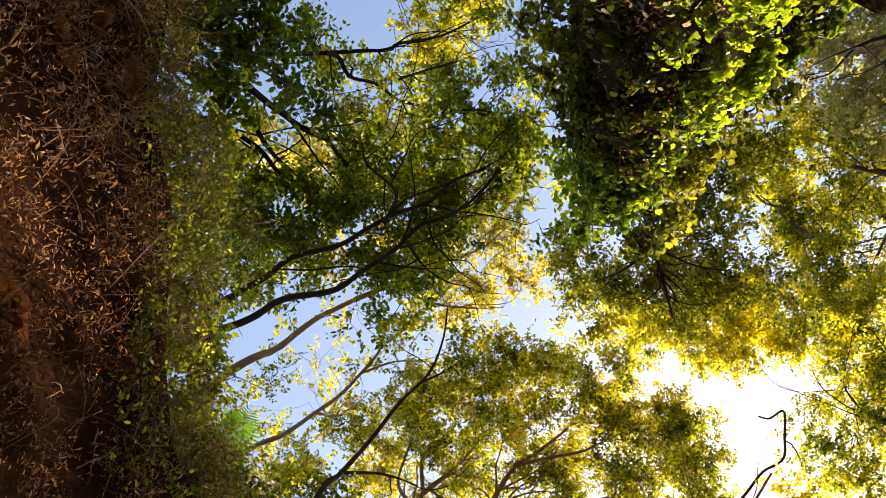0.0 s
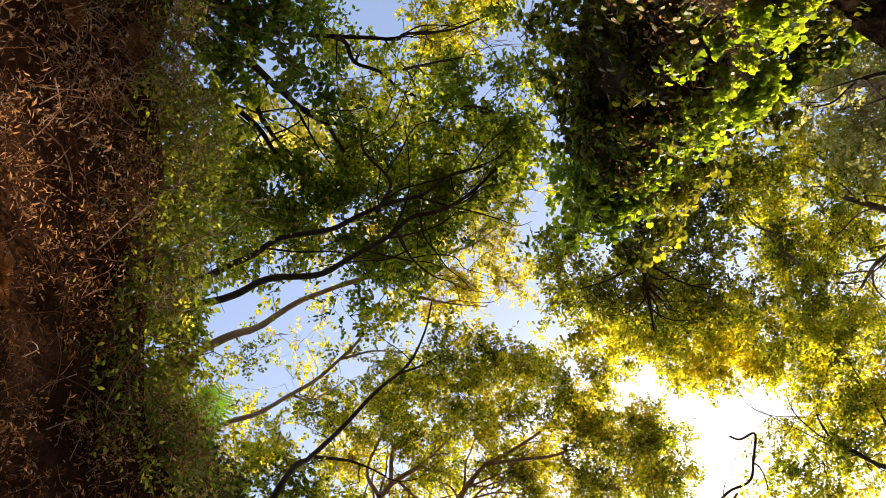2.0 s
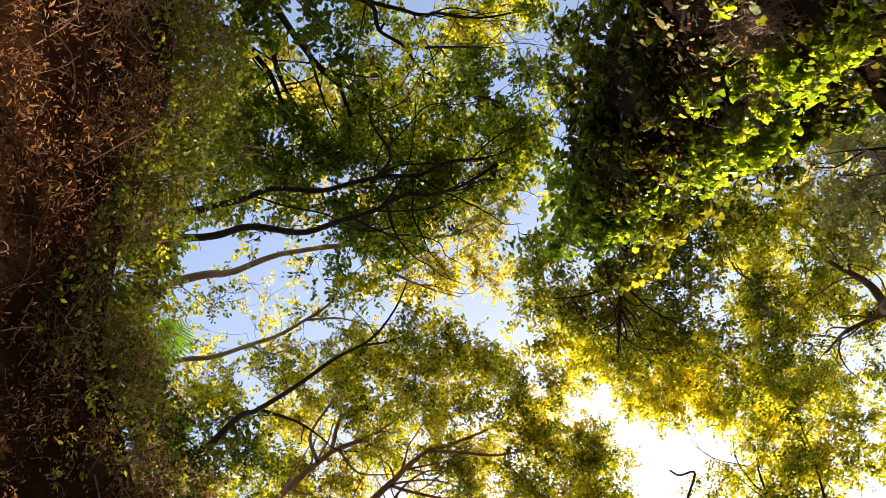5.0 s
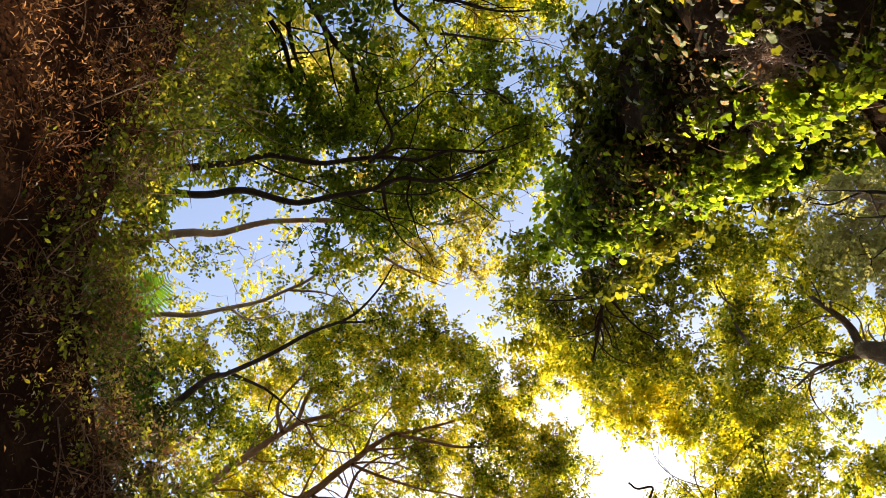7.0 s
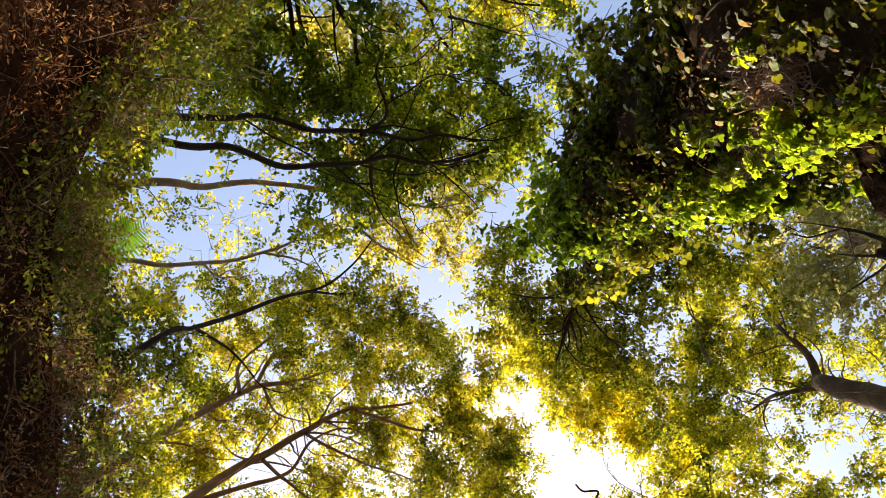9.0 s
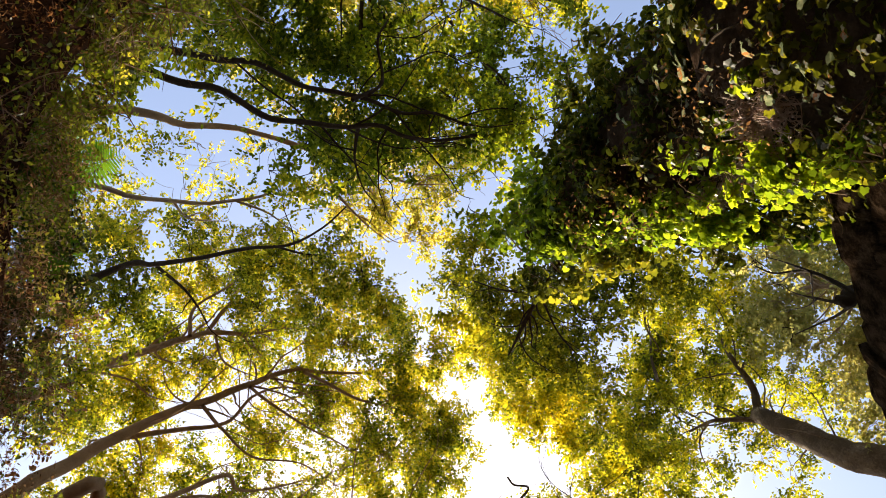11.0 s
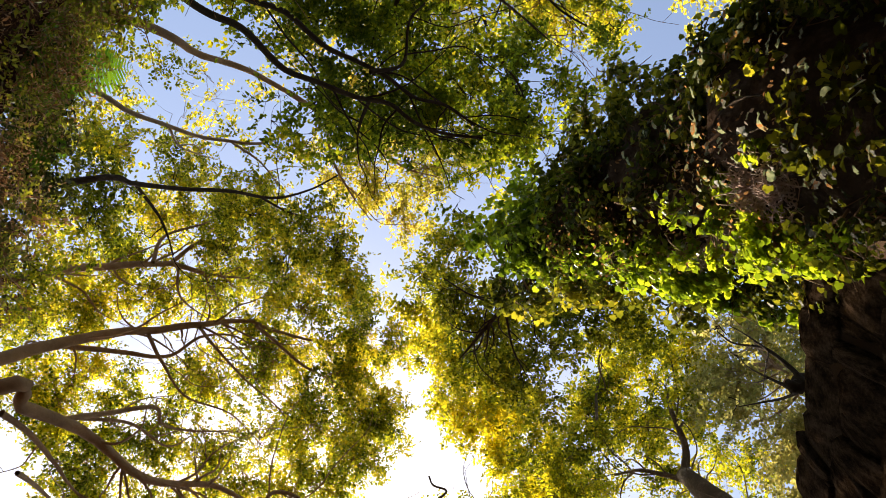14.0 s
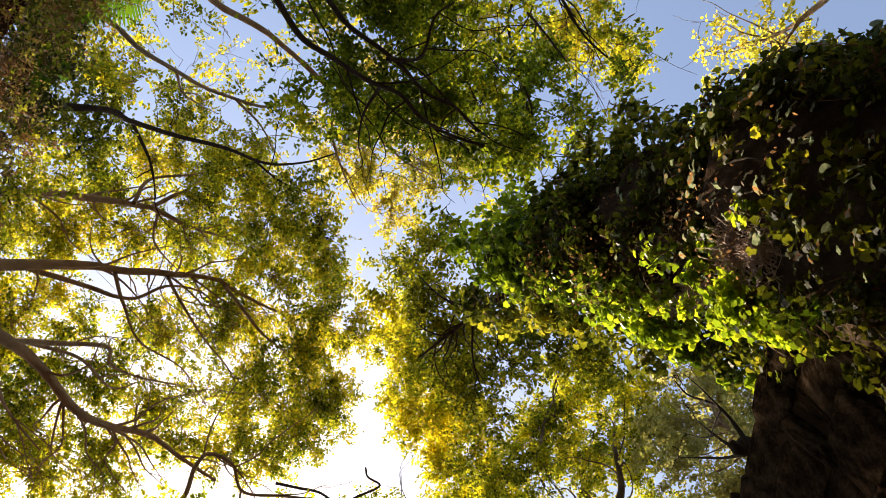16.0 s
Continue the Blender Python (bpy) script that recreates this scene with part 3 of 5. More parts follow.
tree('slender_tree', 'slender brown-barked tree with yellowing leaves', 'yellow', 0.057, 2, bark=bark_brown,
     base=(-4.20, 4.00, 6.20), base_radius=0.15,
     limbs=[
         (0.052, 0.032, [(-3.38, 2.66, 9.40), (-3.13, 2.48, 10.12), (-2.86, 2.40, 10.78), (-2.59, 2.22, 11.43), (-2.19, 2.07, 12.08)], "bare"),
         (0.04, 0.008, [(-2.19, 2.07, 12.08), (-1.71, 1.91, 12.58), (-1.19, 1.72, 13.06), (-0.53, 1.52, 13.52), (-0.11, 1.21, 13.94)]),
         (0.03, 0.006, [(-1.66, 1.85, 12.22), (-1.24, 2.22, 12.72), (-0.69, 2.40, 13.24), (-0.18, 2.49, 13.75)]),
     ])
grow([
    (-0.1, 0.7, 14.7, 0.34, 1.3), (-0.3, 1.7, 15.0, 0.57, 1.3), (-0.6, 2.1, 13.8, 0.50, 1.3), (0.1, 2.1, 14.4, 0.39, 1.3),
    (-1.0, 2.5, 13.6, 0.36, 1.3), (-1.3, 1.6, 14.4, 0.42, 1.3), (-1.8, 2.9, 14.7, 0.35, 0.8), (-0.8, 1.3, 14.7, 0.38, 1.3),
])
grow([
    (-3.3, 0.3, 12.6, 0.40, 0.8), (-2.7, 0.9, 12.9, 0.46, 0.8), (-3.2, 1.5, 12.4, 0.40, 0.7), (-2.2, 0.3, 12.9, 0.42, 0.8),
    (-2.0, 1.2, 13.2, 0.46, 0.8), (-1.4, 0.5, 13.4, 0.44, 0.8), (-1.3, 1.1, 12.7, 0.36, 0.8), (-0.8, 0.2, 13.3, 0.40, 0.8),
    (-0.5, 0.8, 13.8, 0.42, 0.9), (-2.6, 1.8, 12.8, 0.34, 0.6), (-1.6, -0.2, 13.2, 0.34, 0.7), (-2.9, -0.2, 12.9, 0.38, 0.8),
    (-0.2, 0.3, 13.2, 0.30, 0.8), (-1.0, 1.7, 13.6, 0.40, 0.9),
])
tree('pale_tree', 'thin pale-barked tree with a sparse crown', 'olive', 0.054, 3, bark=bark_pale,
     base=(-3.60, 5.60, 6.20), base_radius=0.12,
     limbs=[
         (0.034, 0.016, [(-3.21, 3.60, 9.69), (-2.76, 3.41, 10.37), (-2.49, 3.31, 10.93), (-2.24, 3.18, 11.47), (-1.92, 2.86, 12.05), (-1.88, 2.69, 12.52)], "bare"),
         (0.02, 0.005, [(-2.08, 3.05, 11.86), (-1.70, 3.05, 12.46), (-1.27, 3.19, 13.00)]),
         (0.02, 0.005, [(-2.53, 3.38, 11.11), (-2.41, 3.67, 11.86), (-2.18, 3.65, 12.72)]),
     ])
grow([
    (-1.7, 2.6, 12.2, 0.26, 0.5), (-1.8, 3.5, 13.0, 0.42, 0.7), (-2.2, 3.2, 12.3, 0.25, 0.5), (-3.3, 3.1, 12.7, 0.30, 0.2),
    (-3.4, 3.2, 11.6, 0.32, 0.3), (-2.8, 4.2, 13.1, 0.44, 0.7), (-3.1, 3.9, 13.3, 0.37, 0.3), (-2.2, 4.4, 13.4, 0.51, 1.2),
    (-3.3, 2.9, 11.7, 0.24, 0.2), (-3.0, 3.1, 13.1, 0.23, 0.3), (-2.5, 2.6, 12.4, 0.25, 0.4), (-3.8, 3.7, 12.1, 0.30, 0.6),
    (-3.7, 4.3, 12.8, 0.36, 0.6), (-3.0, 4.5, 12.0, 0.47, 0.9), (-2.5, 3.3, 13.2, 0.27, 0.4),
])
tree('thin_dark_tree', 'thin dark-stemmed tree with small green leaves', 'olive', 0.054, 4, bark=bark_dark,
     base=(-3.20, 6.40, 6.10), base_radius=0.11,
     limbs=[
         (0.035, 0.01, [(-2.13, 3.78, 9.39), (-1.96, 3.66, 9.86), (-1.72, 3.47, 10.35), (-1.39, 3.12, 10.90), (-1.09, 2.88, 11.36), (-0.95, 2.54, 11.82), (-0.93, 2.20, 12.24)], "bare"),
         (0.025, 0.006, [(-2.01, 3.75, 10.10), (-1.59, 4.02, 10.74), (-1.23, 4.40, 11.29)]),
         (0.018, 0.005, [(-1.24, 3.04, 11.37), (-0.85, 2.98, 12.00), (-0.49, 2.74, 12.66)]),
     ])
grow([
    (-1.3, 3.6, 12.2, 0.48, 1.1), (-0.7, 2.9, 12.0, 0.44, 1.1), (-0.1, 3.1, 13.3, 0.49, 1.1), (-0.4, 3.4, 11.9, 0.47, 1.1),
    (-1.1, 4.3, 12.7, 0.48, 1.1), (0.4, 3.1, 12.6, 0.43, 1.1), (-3.5, 4.7, 12.1, 0.44, 1.1), (-3.6, 4.5, 11.2, 0.32, 1.1),
    (-2.4, 4.8, 10.0, 0.54, 1.2), (-2.0, 4.5, 10.2, 0.54, 1.2), (-2.9, 4.3, 9.8, 0.42, 1.2), (-2.4, 3.9, 10.1, 0.39, 1.2),
    (-2.3, 3.9, 11.8, 0.29, 0.6), (-2.0, 5.4, 10.0, 0.44, 1.2),
])
tree('crooked_tree', 'crooked dark tree with yellow-green leaves', 'yellow', 0.057, 5, bark=bark_dark,
     base=(-3.60, -1.60, 6.00), base_radius=0.16,
     limbs=[
         (0.035, 0.014, [(-3.04, -0.24, 8.24), (-2.90, -0.30, 8.52), (-2.74, -0.20, 8.80), (-2.51, 0.00, 9.09), (-2.37, 0.26, 9.35), (-2.09, 0.45, 9.62), (-1.96, 0.73, 9.84)]),
         (0.04, 0.012, [(-2.97, -0.71, 8.24), (-2.76, -0.69, 8.62), (-2.62, -0.43, 8.98), (-2.57, -0.14, 9.29), (-2.44, 0.15, 9.61), (-2.17, 0.40, 9.95), (-1.74, 0.51, 10.31)]),
         (0.042, 0.012, [(-2.86, -0.99, 8.25), (-2.66, -0.74, 8.65), (-2.38, -0.42, 9.06), (-2.14, -0.20, 9.41), (-1.98, -0.09, 9.73), (-1.81, 0.22, 10.04), (-1.43, 0.39, 10.38)]),
         (0.03, 0.008, [(-2.03, -0.13, 9.65), (-1.82, -0.09, 10.11), (-1.46, 0.00, 10.58)]),
     ])
grow([
    (-2.9, 0.0, 10.4, 0.31, 1.3), (-2.7, 0.1, 11.2, 0.30, 1.3), (-2.0, -0.3, 10.5, 0.28, 1.3), (-2.2, 0.2, 10.2, 0.26, 1.3),
    (-1.9, -0.3, 12.0, 0.31, 1.3),
])
# the darker green leaf colour stands in for shade on this crown
tree('overhanging_tree', 'tree reaching over the lane with yellowing leaves', 'green', 0.057, 6, bark=bark_dark,
     base=(-3.80, -3.40, 6.10), base_radius=0.16,
     limbs=[
         (0.03, 0.01, [(-2.84, -0.96, 9.13), (-2.47, -0.96, 9.41), (-2.24, -0.98, 9.63), (-1.64, -1.04, 9.91), (-1.37, -1.07, 10.10), (-1.30, -1.15, 10.24), (-0.85, -1.25, 10.43), (-0.42, -1.48, 10.57)]),
         (0.028, 0.01, [(-1.97, -0.99, 9.61), (-1.87, -0.96, 9.81), (-1.79, -0.78, 10.02), (-1.53, -0.71, 10.25), (-1.31, -0.54, 10.48), (-0.75, -0.45, 10.72), (-0.36, -0.44, 10.91), (0.11, -0.16, 11.10)]),
         (0.016, 0.006, [(-1.29, -0.76, 10.17), (-0.99, -0.90, 10.50), (-0.69, -1.02, 10.82)]),
     ])
grow([
    (-2.2, -1.2, 10.1, 0.35, 1.1), (-1.8, -0.9, 10.1, 0.25, 1.1), (-2.3, -0.8, 10.5, 0.24, 1.1), (-1.5, -0.8, 11.0, 0.25, 1.1),
    (-1.7, -0.4, 10.3, 0.23, 1.1), (-1.2, -0.4, 10.2, 0.27, 1.1), (-0.8, -0.7, 11.0, 0.32, 1.1), (-0.4, -0.4, 11.2, 0.28, 1.1),
    (-0.2, -0.9, 11.0, 0.23, 0.8), (0.1, -0.9, 9.6, 0.19, 0.8), (0.3, -0.6, 10.1, 0.19, 0.7), (-0.2, -0.8, 11.0, 0.25, 0.8),
    (0.2, -1.0, 11.0, 0.25, 0.8), (-0.0, -0.3, 9.6, 0.22, 1.1), (0.1, 0.0, 9.7, 0.21, 1.1), (-0.7, -0.8, 11.0, 0.27, 1.1),
    (-0.3, -1.7, 10.3, 0.27, 0.8), (-0.8, -0.3, 9.7, 0.27, 1.1),
])
tree('yellow_tree', 'tree with sunlit yellow-green leaves', 'olive', 0.058, 16, bark=bark_brown,
     base=(-4.60, -5.20, 6.20), base_radius=0.14,
     limbs=[
         (0.03, 0.008, [(-2.30, -3.09, 10.73), (-1.92, -2.65, 11.44), (-1.46, -2.11, 12.13), (-1.22, -1.83, 12.69)]),
         (0.018, 0.006, [(-1.41, -0.95, 11.76), (-1.00, -1.07, 12.13), (-0.76, -1.34, 12.46), (-0.62, -1.73, 12.75)]),
         (0.018, 0.006, [(-1.34, -1.40, 11.72), (-1.03, -1.47, 12.25), (-0.60, -1.68, 12.76)]),
     ])
grow([
    (-1.2, -1.8, 13.0, 0.42, 0.8), (-0.8, -1.8, 11.7, 0.30, 0.8), (-1.2, -1.2, 11.9, 0.33, 0.8), (-1.0, -1.4, 13.5, 0.37, 0.8),
    (-1.4, -1.8, 11.9, 0.28, 0.8), (-1.1, -1.4, 12.5, 0.44, 0.8), (-0.7, -1.8, 12.4, 0.40, 0.8), (-1.2, -1.2, 12.8, 0.37, 0.8),
    (-0.7, -2.1, 12.7, 0.37, 0.8), (-1.6, -0.3, 12.0, 0.34, 0.8), (-0.4, -1.9, 13.4, 0.31, 0.8),
])
tree('spreading_tree', 'spreading tree with a forked trunk and olive leaves', 'olive', 0.057, 7, bark=bark_brown,
     base=(-3.00, 9.40, 6.20), base_radius=0.2,
     limbs=[
         (0.08, 0.035, [(-2.14, 5.91, 9.28), (-1.97, 5.70, 10.10), (-1.80, 5.45, 10.88), (-1.53, 5.16, 11.66), (-1.30, 4.98, 12.34)]),
         (0.045, 0.01, [(-1.30, 4.98, 12.34), (-1.01, 4.91, 12.77), (-0.74, 4.77, 13.21), (-0.48, 4.57, 13.66)]),
         (0.035, 0.008, [(-1.30, 4.98, 12.34), (-1.36, 4.67, 12.83), (-1.18, 4.44, 13.30), (-0.92, 4.13, 13.79)]),
         (0.03, 0.007, [(-1.32, 4.72, 11.35), (-1.60, 4.62, 11.91), (-1.50, 4.26, 12.62), (-1.68, 4.09, 13.19)]),
         (0.025, 0.006, [(-1.12, 4.75, 11.91), (-0.81, 5.15, 12.31), (-0.29, 5.23, 12.85)]),
     ])
grow([
    (-2.2, 5.2, 13.7, 0.64, 1.2), (-1.7, 4.5, 13.7, 0.62, 1.2), (-1.1, 3.9, 14.0, 0.62, 1.2), (-0.2, 3.4, 13.6, 0.52, 1.2),
    (0.8, 3.8, 14.6, 0.45, 1.2), (-0.2, 4.5, 14.3, 0.74, 1.2), (-0.7, 5.4, 14.4, 0.75, 1.2), (-1.2, 5.8, 13.2, 0.76, 1.2),
    (-1.6, 6.8, 12.9, 0.72, 1.2), (-1.9, 7.6, 12.9, 0.66, 1.2), (-1.9, 5.7, 12.7, 0.55, 1.2), (-2.5, 7.0, 13.5, 0.61, 1.2),
])
tree('broad_tree', 'broad tree with a long reaching trunk', 'olive', 0.058, 8, bark=bark_brown,
     base=(-2.90, 11.60, 6.20), base_radius=0.22,
     limbs=[
         (0.095, 0.03, [(-1.51, 6.80, 9.35), (-1.33, 6.53, 10.15), (-1.15, 6.24, 10.89), (-0.88, 5.90, 11.62), (-0.50, 5.51, 12.33), (-0.23, 5.21, 12.95), (0.06, 4.97, 13.51)]),
         (0.035, 0.009, [(0.06, 4.97, 13.51), (0.46, 4.87, 13.90), (1.04, 4.50, 14.36), (1.44, 3.88, 14.87)]),
         (0.04, 0.008, [(-1.12, 6.30, 11.06), (-0.60, 5.99, 11.65), (-0.21, 5.74, 12.15), (-0.18, 5.40, 12.66), (0.13, 5.15, 13.11), (0.63, 5.16, 13.42)]),
         (0.03, 0.007, [(0.14, 4.57, 12.60), (1.03, 4.63, 13.25), (1.68, 4.58, 13.91), (2.30, 4.65, 14.50)]),
         (0.03, 0.006, [(-0.29, 5.18, 12.32), (-0.05, 5.34, 12.66), (0.74, 5.42, 13.02), (1.38, 5.42, 13.37), (1.95, 5.54, 13.65)]),
         (0.03, 0.006, [(-0.60, 5.50, 11.58), (-0.21, 5.74, 11.89), (0.39, 5.94, 12.20), (1.04, 5.77, 12.68), (1.75, 5.82, 12.99)]),
     ])
grow([
    (-0.7, 7.3, 12.1, 0.60, 1.2), (-0.5, 7.3, 13.4, 0.42, 0.5), (0.2, 6.8, 13.7, 0.50, 0.5), (0.6, 6.3, 14.1, 0.71, 1.2),
    (0.9, 5.4, 14.2, 0.75, 1.2), (1.5, 4.3, 13.5, 0.61, 1.2), (1.8, 4.2, 15.3, 0.48, 1.2), (2.6, 4.7, 14.4, 0.50, 1.7),
    (2.0, 5.0, 13.1, 0.66, 1.2), (1.9, 6.4, 14.6, 0.74, 0.8), (1.2, 3.8, 14.0, 0.53, 1.0), (1.8, 3.4, 14.2, 0.44, 1.0),
    (1.6, 4.5, 14.4, 0.61, 1.0), (0.4, 4.2, 13.5, 0.57, 1.0), (2.7, 4.6, 14.8, 0.57, 1.6), (0.9, 3.6, 15.4, 0.37, 1.0),
    (2.5, 5.0, 14.2, 0.60, 1.0),
])
grow([
    (3.1, 4.5, 13.5, 0.40, 0.7), (1.8, 5.3, 14.2, 0.60, 1.0), (0.9, 5.4, 14.7, 0.62, 0.8), (-0.1, 5.1, 13.7, 0.53, 0.8),
    (3.0, 5.3, 13.9, 0.50, 1.0), (-2.1, 7.5, 12.0, 0.52, 0.9), (-1.2, 7.9, 12.5, 0.54, 0.9), (-3.0, 7.2, 12.6, 0.47, 0.9),
    (-0.7, 7.2, 12.7, 0.53, 0.9), (0.2, 6.7, 12.4, 0.46, 0.7), (-2.0, 7.8, 13.2, 0.47, 0.9), (-1.6, 6.7, 12.9, 0.44, 0.9),
    (-1.3, 8.3, 11.7, 0.57, 0.9), (-0.5, 7.3, 11.6, 0.49, 0.9), (0.2, 6.0, 12.7, 0.42, 0.6), (0.9, 6.5, 12.6, 0.43, 0.7),
    (-3.0, 8.0, 12.8, 0.51, 0.9),
])
tree('sinuous_tree', 'sinuous dark-limbed tree against the bright sky', 'olive', 0.057, 9, bark=bark_brown,
     base=(-2.70, 13.20, 6.20), base_radius=0.2,
     limbs=[
         (0.085, 0.02, [(-0.92, 5.86, 8.92), (-0.60, 5.89, 9.25), (-0.30, 5.88, 9.58), (0.11, 5.89, 9.89), (0.82, 5.87, 10.16), (1.18, 5.78, 10.49), (1.53, 5.59, 10.85), (2.02, 5.48, 11.12), (2.50, 5.33, 11.38)]),
         (0.04, 0.01, [(-0.27, 5.90, 9.57), (-0.09, 5.83, 10.11), (0.24, 5.56, 10.76), (0.48, 5.80, 11.07), (0.78, 5.82, 11.50), (1.20, 5.58, 12.06)]),
         (0.03, 0.008, [(-0.17, 5.96, 10.02), (0.24, 5.91, 10.69), (0.78, 6.03, 11.22), (0.91, 5.99, 11.86)]),
         (0.04, 0.01, [(-0.66, 5.88, 8.93), (-0.31, 6.05, 9.30), (0.11, 6.26, 9.61), (0.45, 6.50, 9.90), (1.08, 6.60, 10.23)]),
         (0.03, 0.01, [(-0.05, 6.06, 8.82), (0.35, 6.46, 9.45), (0.98, 6.89, 10.02)]),
     ])
grow([
    (1.4, 6.8, 13.3, 0.61, 1.4), (0.7, 6.9, 12.2, 0.50, 1.7), (0.4, 7.1, 11.2, 0.55, 1.7), (-0.1, 8.0, 12.0, 0.48, 1.2),
    (0.8, 8.3, 11.8, 0.63, 1.7), (1.3, 8.0, 12.4, 0.59, 1.7), (1.8, 7.3, 12.6, 0.58, 1.7), (1.9, 5.9, 11.9, 0.44, 1.4),
    (2.7, 5.3, 12.8, 0.53, 1.4), (2.9, 4.8, 13.5, 0.38, 1.4), (2.4, 5.6, 12.3, 0.45, 1.4), (0.0, 7.0, 12.0, 0.36, 1.3),
    (-0.8, 7.8, 12.0, 0.38, 1.3), (1.5, 7.9, 11.4, 0.55, 1.2), (2.3, 7.6, 12.2, 0.58, 1.2),
])
tree('twisted_tree', 'tree with a twisted looping brown bough', 'olive', 0.057, 10, bark=bark_brown,
     base=(-0.60, 12.40, 6.00), base_radius=0.14,
     limbs=[
         (0.03, 0.014, [(2.14, 4.91, 8.73), (2.00, 4.54, 9.07), (1.78, 4.37, 9.30), (1.72, 4.23, 9.45), (1.93, 4.09, 9.55), (2.26, 4.10, 9.52), (2.51, 3.77, 9.67), (2.76, 3.43, 9.81)]),
     ])
grow([
    (2.1, 4.7, 9.0, 0.39, 0.7), (2.5, 4.2, 9.3, 0.40, 0.7), (2.9, 3.8, 9.8, 0.35, 0.7),
])
tree('plane_tree', 'large plane tree with a pale trunk and sunlit yellow leaves', 'plane', 0.08, 11, bark=bark_plane,
     base=(9.40, -0.20, 6.30), base_radius=0.4,
     limbs=[
         (0.25, 0.14, [(7.57, -0.32, 12.06), (7.10, 0.16, 12.98), (6.80, 0.41, 13.73), (6.57, 0.62, 14.41), (6.60, 0.71, 14.95)]),
         (0.085, 0.02, [(6.60, 0.71, 14.95), (6.41, 0.44, 15.42), (5.90, 0.30, 16.01), (5.72, 0.19, 16.44)]),
         (0.06, 0.015, [(6.83, 0.62, 14.84), (6.46, 1.28, 15.53), (6.44, 1.89, 16.02)]),
         (0.035, 0.012, [(6.15, 0.36, 15.72), (6.28, 0.01, 16.21), (6.13, -0.23, 16.82)]),
         (0.035, 0.01, [(5.31, 1.56, 15.98), (5.06, 1.35, 16.44), (4.93, 1.12, 16.86), (4.73, 0.88, 17.28)]),
         (0.025, 0.01, [(4.23, 0.69, 16.39), (4.65, 1.00, 16.60), (5.15, 1.15, 16.78), (5.27, 1.42, 17.07)]),
     ])
grow([
    (5.8, 1.0, 17.8, 0.75, 0.8), (5.7, 0.7, 19.4, 0.46, 0.8), (5.5, -0.1, 19.5, 0.76, 0.8), (6.3, -0.1, 19.0, 0.75, 0.8),
    (6.5, 0.9, 17.3, 0.72, 0.8), (6.5, 1.8, 17.5, 0.63, 0.8), (6.0, -0.1, 16.0, 0.63, 0.8), (5.4, 1.8, 16.7, 0.58, 0.8),
    (5.4, 1.8, 17.9, 0.38, 0.8), (6.6, 3.4, 18.0, 0.76, 1.1), (7.3, 3.0, 18.3, 0.67, 1.1), (6.1, 2.9, 18.0, 0.51, 0.9),
    (5.9, 3.7, 15.6, 0.63, 0.9), (6.1, 4.8, 17.1, 0.55, 0.6), (6.0, 5.8, 17.5, 0.47, 0.5), (4.9, 0.8, 19.4, 0.53, 0.8),
    (5.4, 3.6, 16.4, 0.47, 0.8), (5.4, 0.6, 17.9, 0.65, 0.8),
])
grow([
    (5.3, -0.5, 16.2, 0.61, 0.8), (5.5, 1.4, 17.0, 0.71, 0.8), (7.2, 1.2, 18.7, 0.89, 0.8), (7.5, -0.1, 18.3, 0.64, 0.7),
    (8.8, 0.0, 18.7, 0.67, 0.7), (5.7, 2.5, 16.3, 0.65, 0.8), (6.3, 4.0, 18.6, 0.73, 0.8), (8.0, 2.8, 18.9, 0.89, 0.8),
    (7.1, 3.6, 17.6, 0.65, 0.8), (7.7, 1.9, 16.3, 0.48, 0.5), (8.6, 1.0, 16.2, 0.44, 0.3), (6.1, -0.6, 16.6, 0.47, 0.8),
    (7.7, 1.1, 17.2, 0.55, 0.9), (8.0, -0.5, 17.0, 0.55, 0.7), (9.3, 0.3, 17.4, 0.53, 0.6), (8.0, 1.0, 16.2, 0.53, 0.7),
    (7.6, -0.6, 15.1, 0.45, 0.6),
])
grow([
    (2.4, 3.5, 18.8, 0.51, 1.2), (2.7, 3.8, 17.2, 0.54, 1.2), (3.8, 3.9, 18.5, 0.69, 1.2), (4.0, 3.5, 16.3, 0.61, 1.2),
    (5.3, 3.6, 18.4, 0.68, 1.2), (3.8, 4.2, 17.4, 0.41, 1.2), (4.3, 4.0, 16.6, 0.35, 1.2), (4.9, 3.4, 16.0, 0.45, 1.2),
    (2.9, 3.1, 16.4, 0.45, 1.2), (5.2, 3.3, 19.2, 0.59, 1.2), (4.3, 3.4, 18.7, 0.60, 1.2), (2.3, 3.3, 17.2, 0.35, 1.2),
    (4.9, 2.8, 15.7, 0.39, 1.2),
], 'maple')
tree('shaded_plane_tree', 'plane tree with shade put into its olive leaf colour and a dark stem', 'shade', 0.084, 17, bark=bark_dark,
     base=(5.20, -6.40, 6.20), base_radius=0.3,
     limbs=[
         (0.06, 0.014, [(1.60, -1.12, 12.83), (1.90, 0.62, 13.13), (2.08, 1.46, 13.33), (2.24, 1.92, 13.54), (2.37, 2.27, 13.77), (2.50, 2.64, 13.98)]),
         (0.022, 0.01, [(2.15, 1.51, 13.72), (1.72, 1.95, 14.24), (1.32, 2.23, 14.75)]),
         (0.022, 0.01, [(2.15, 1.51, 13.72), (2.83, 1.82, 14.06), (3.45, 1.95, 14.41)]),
     ])
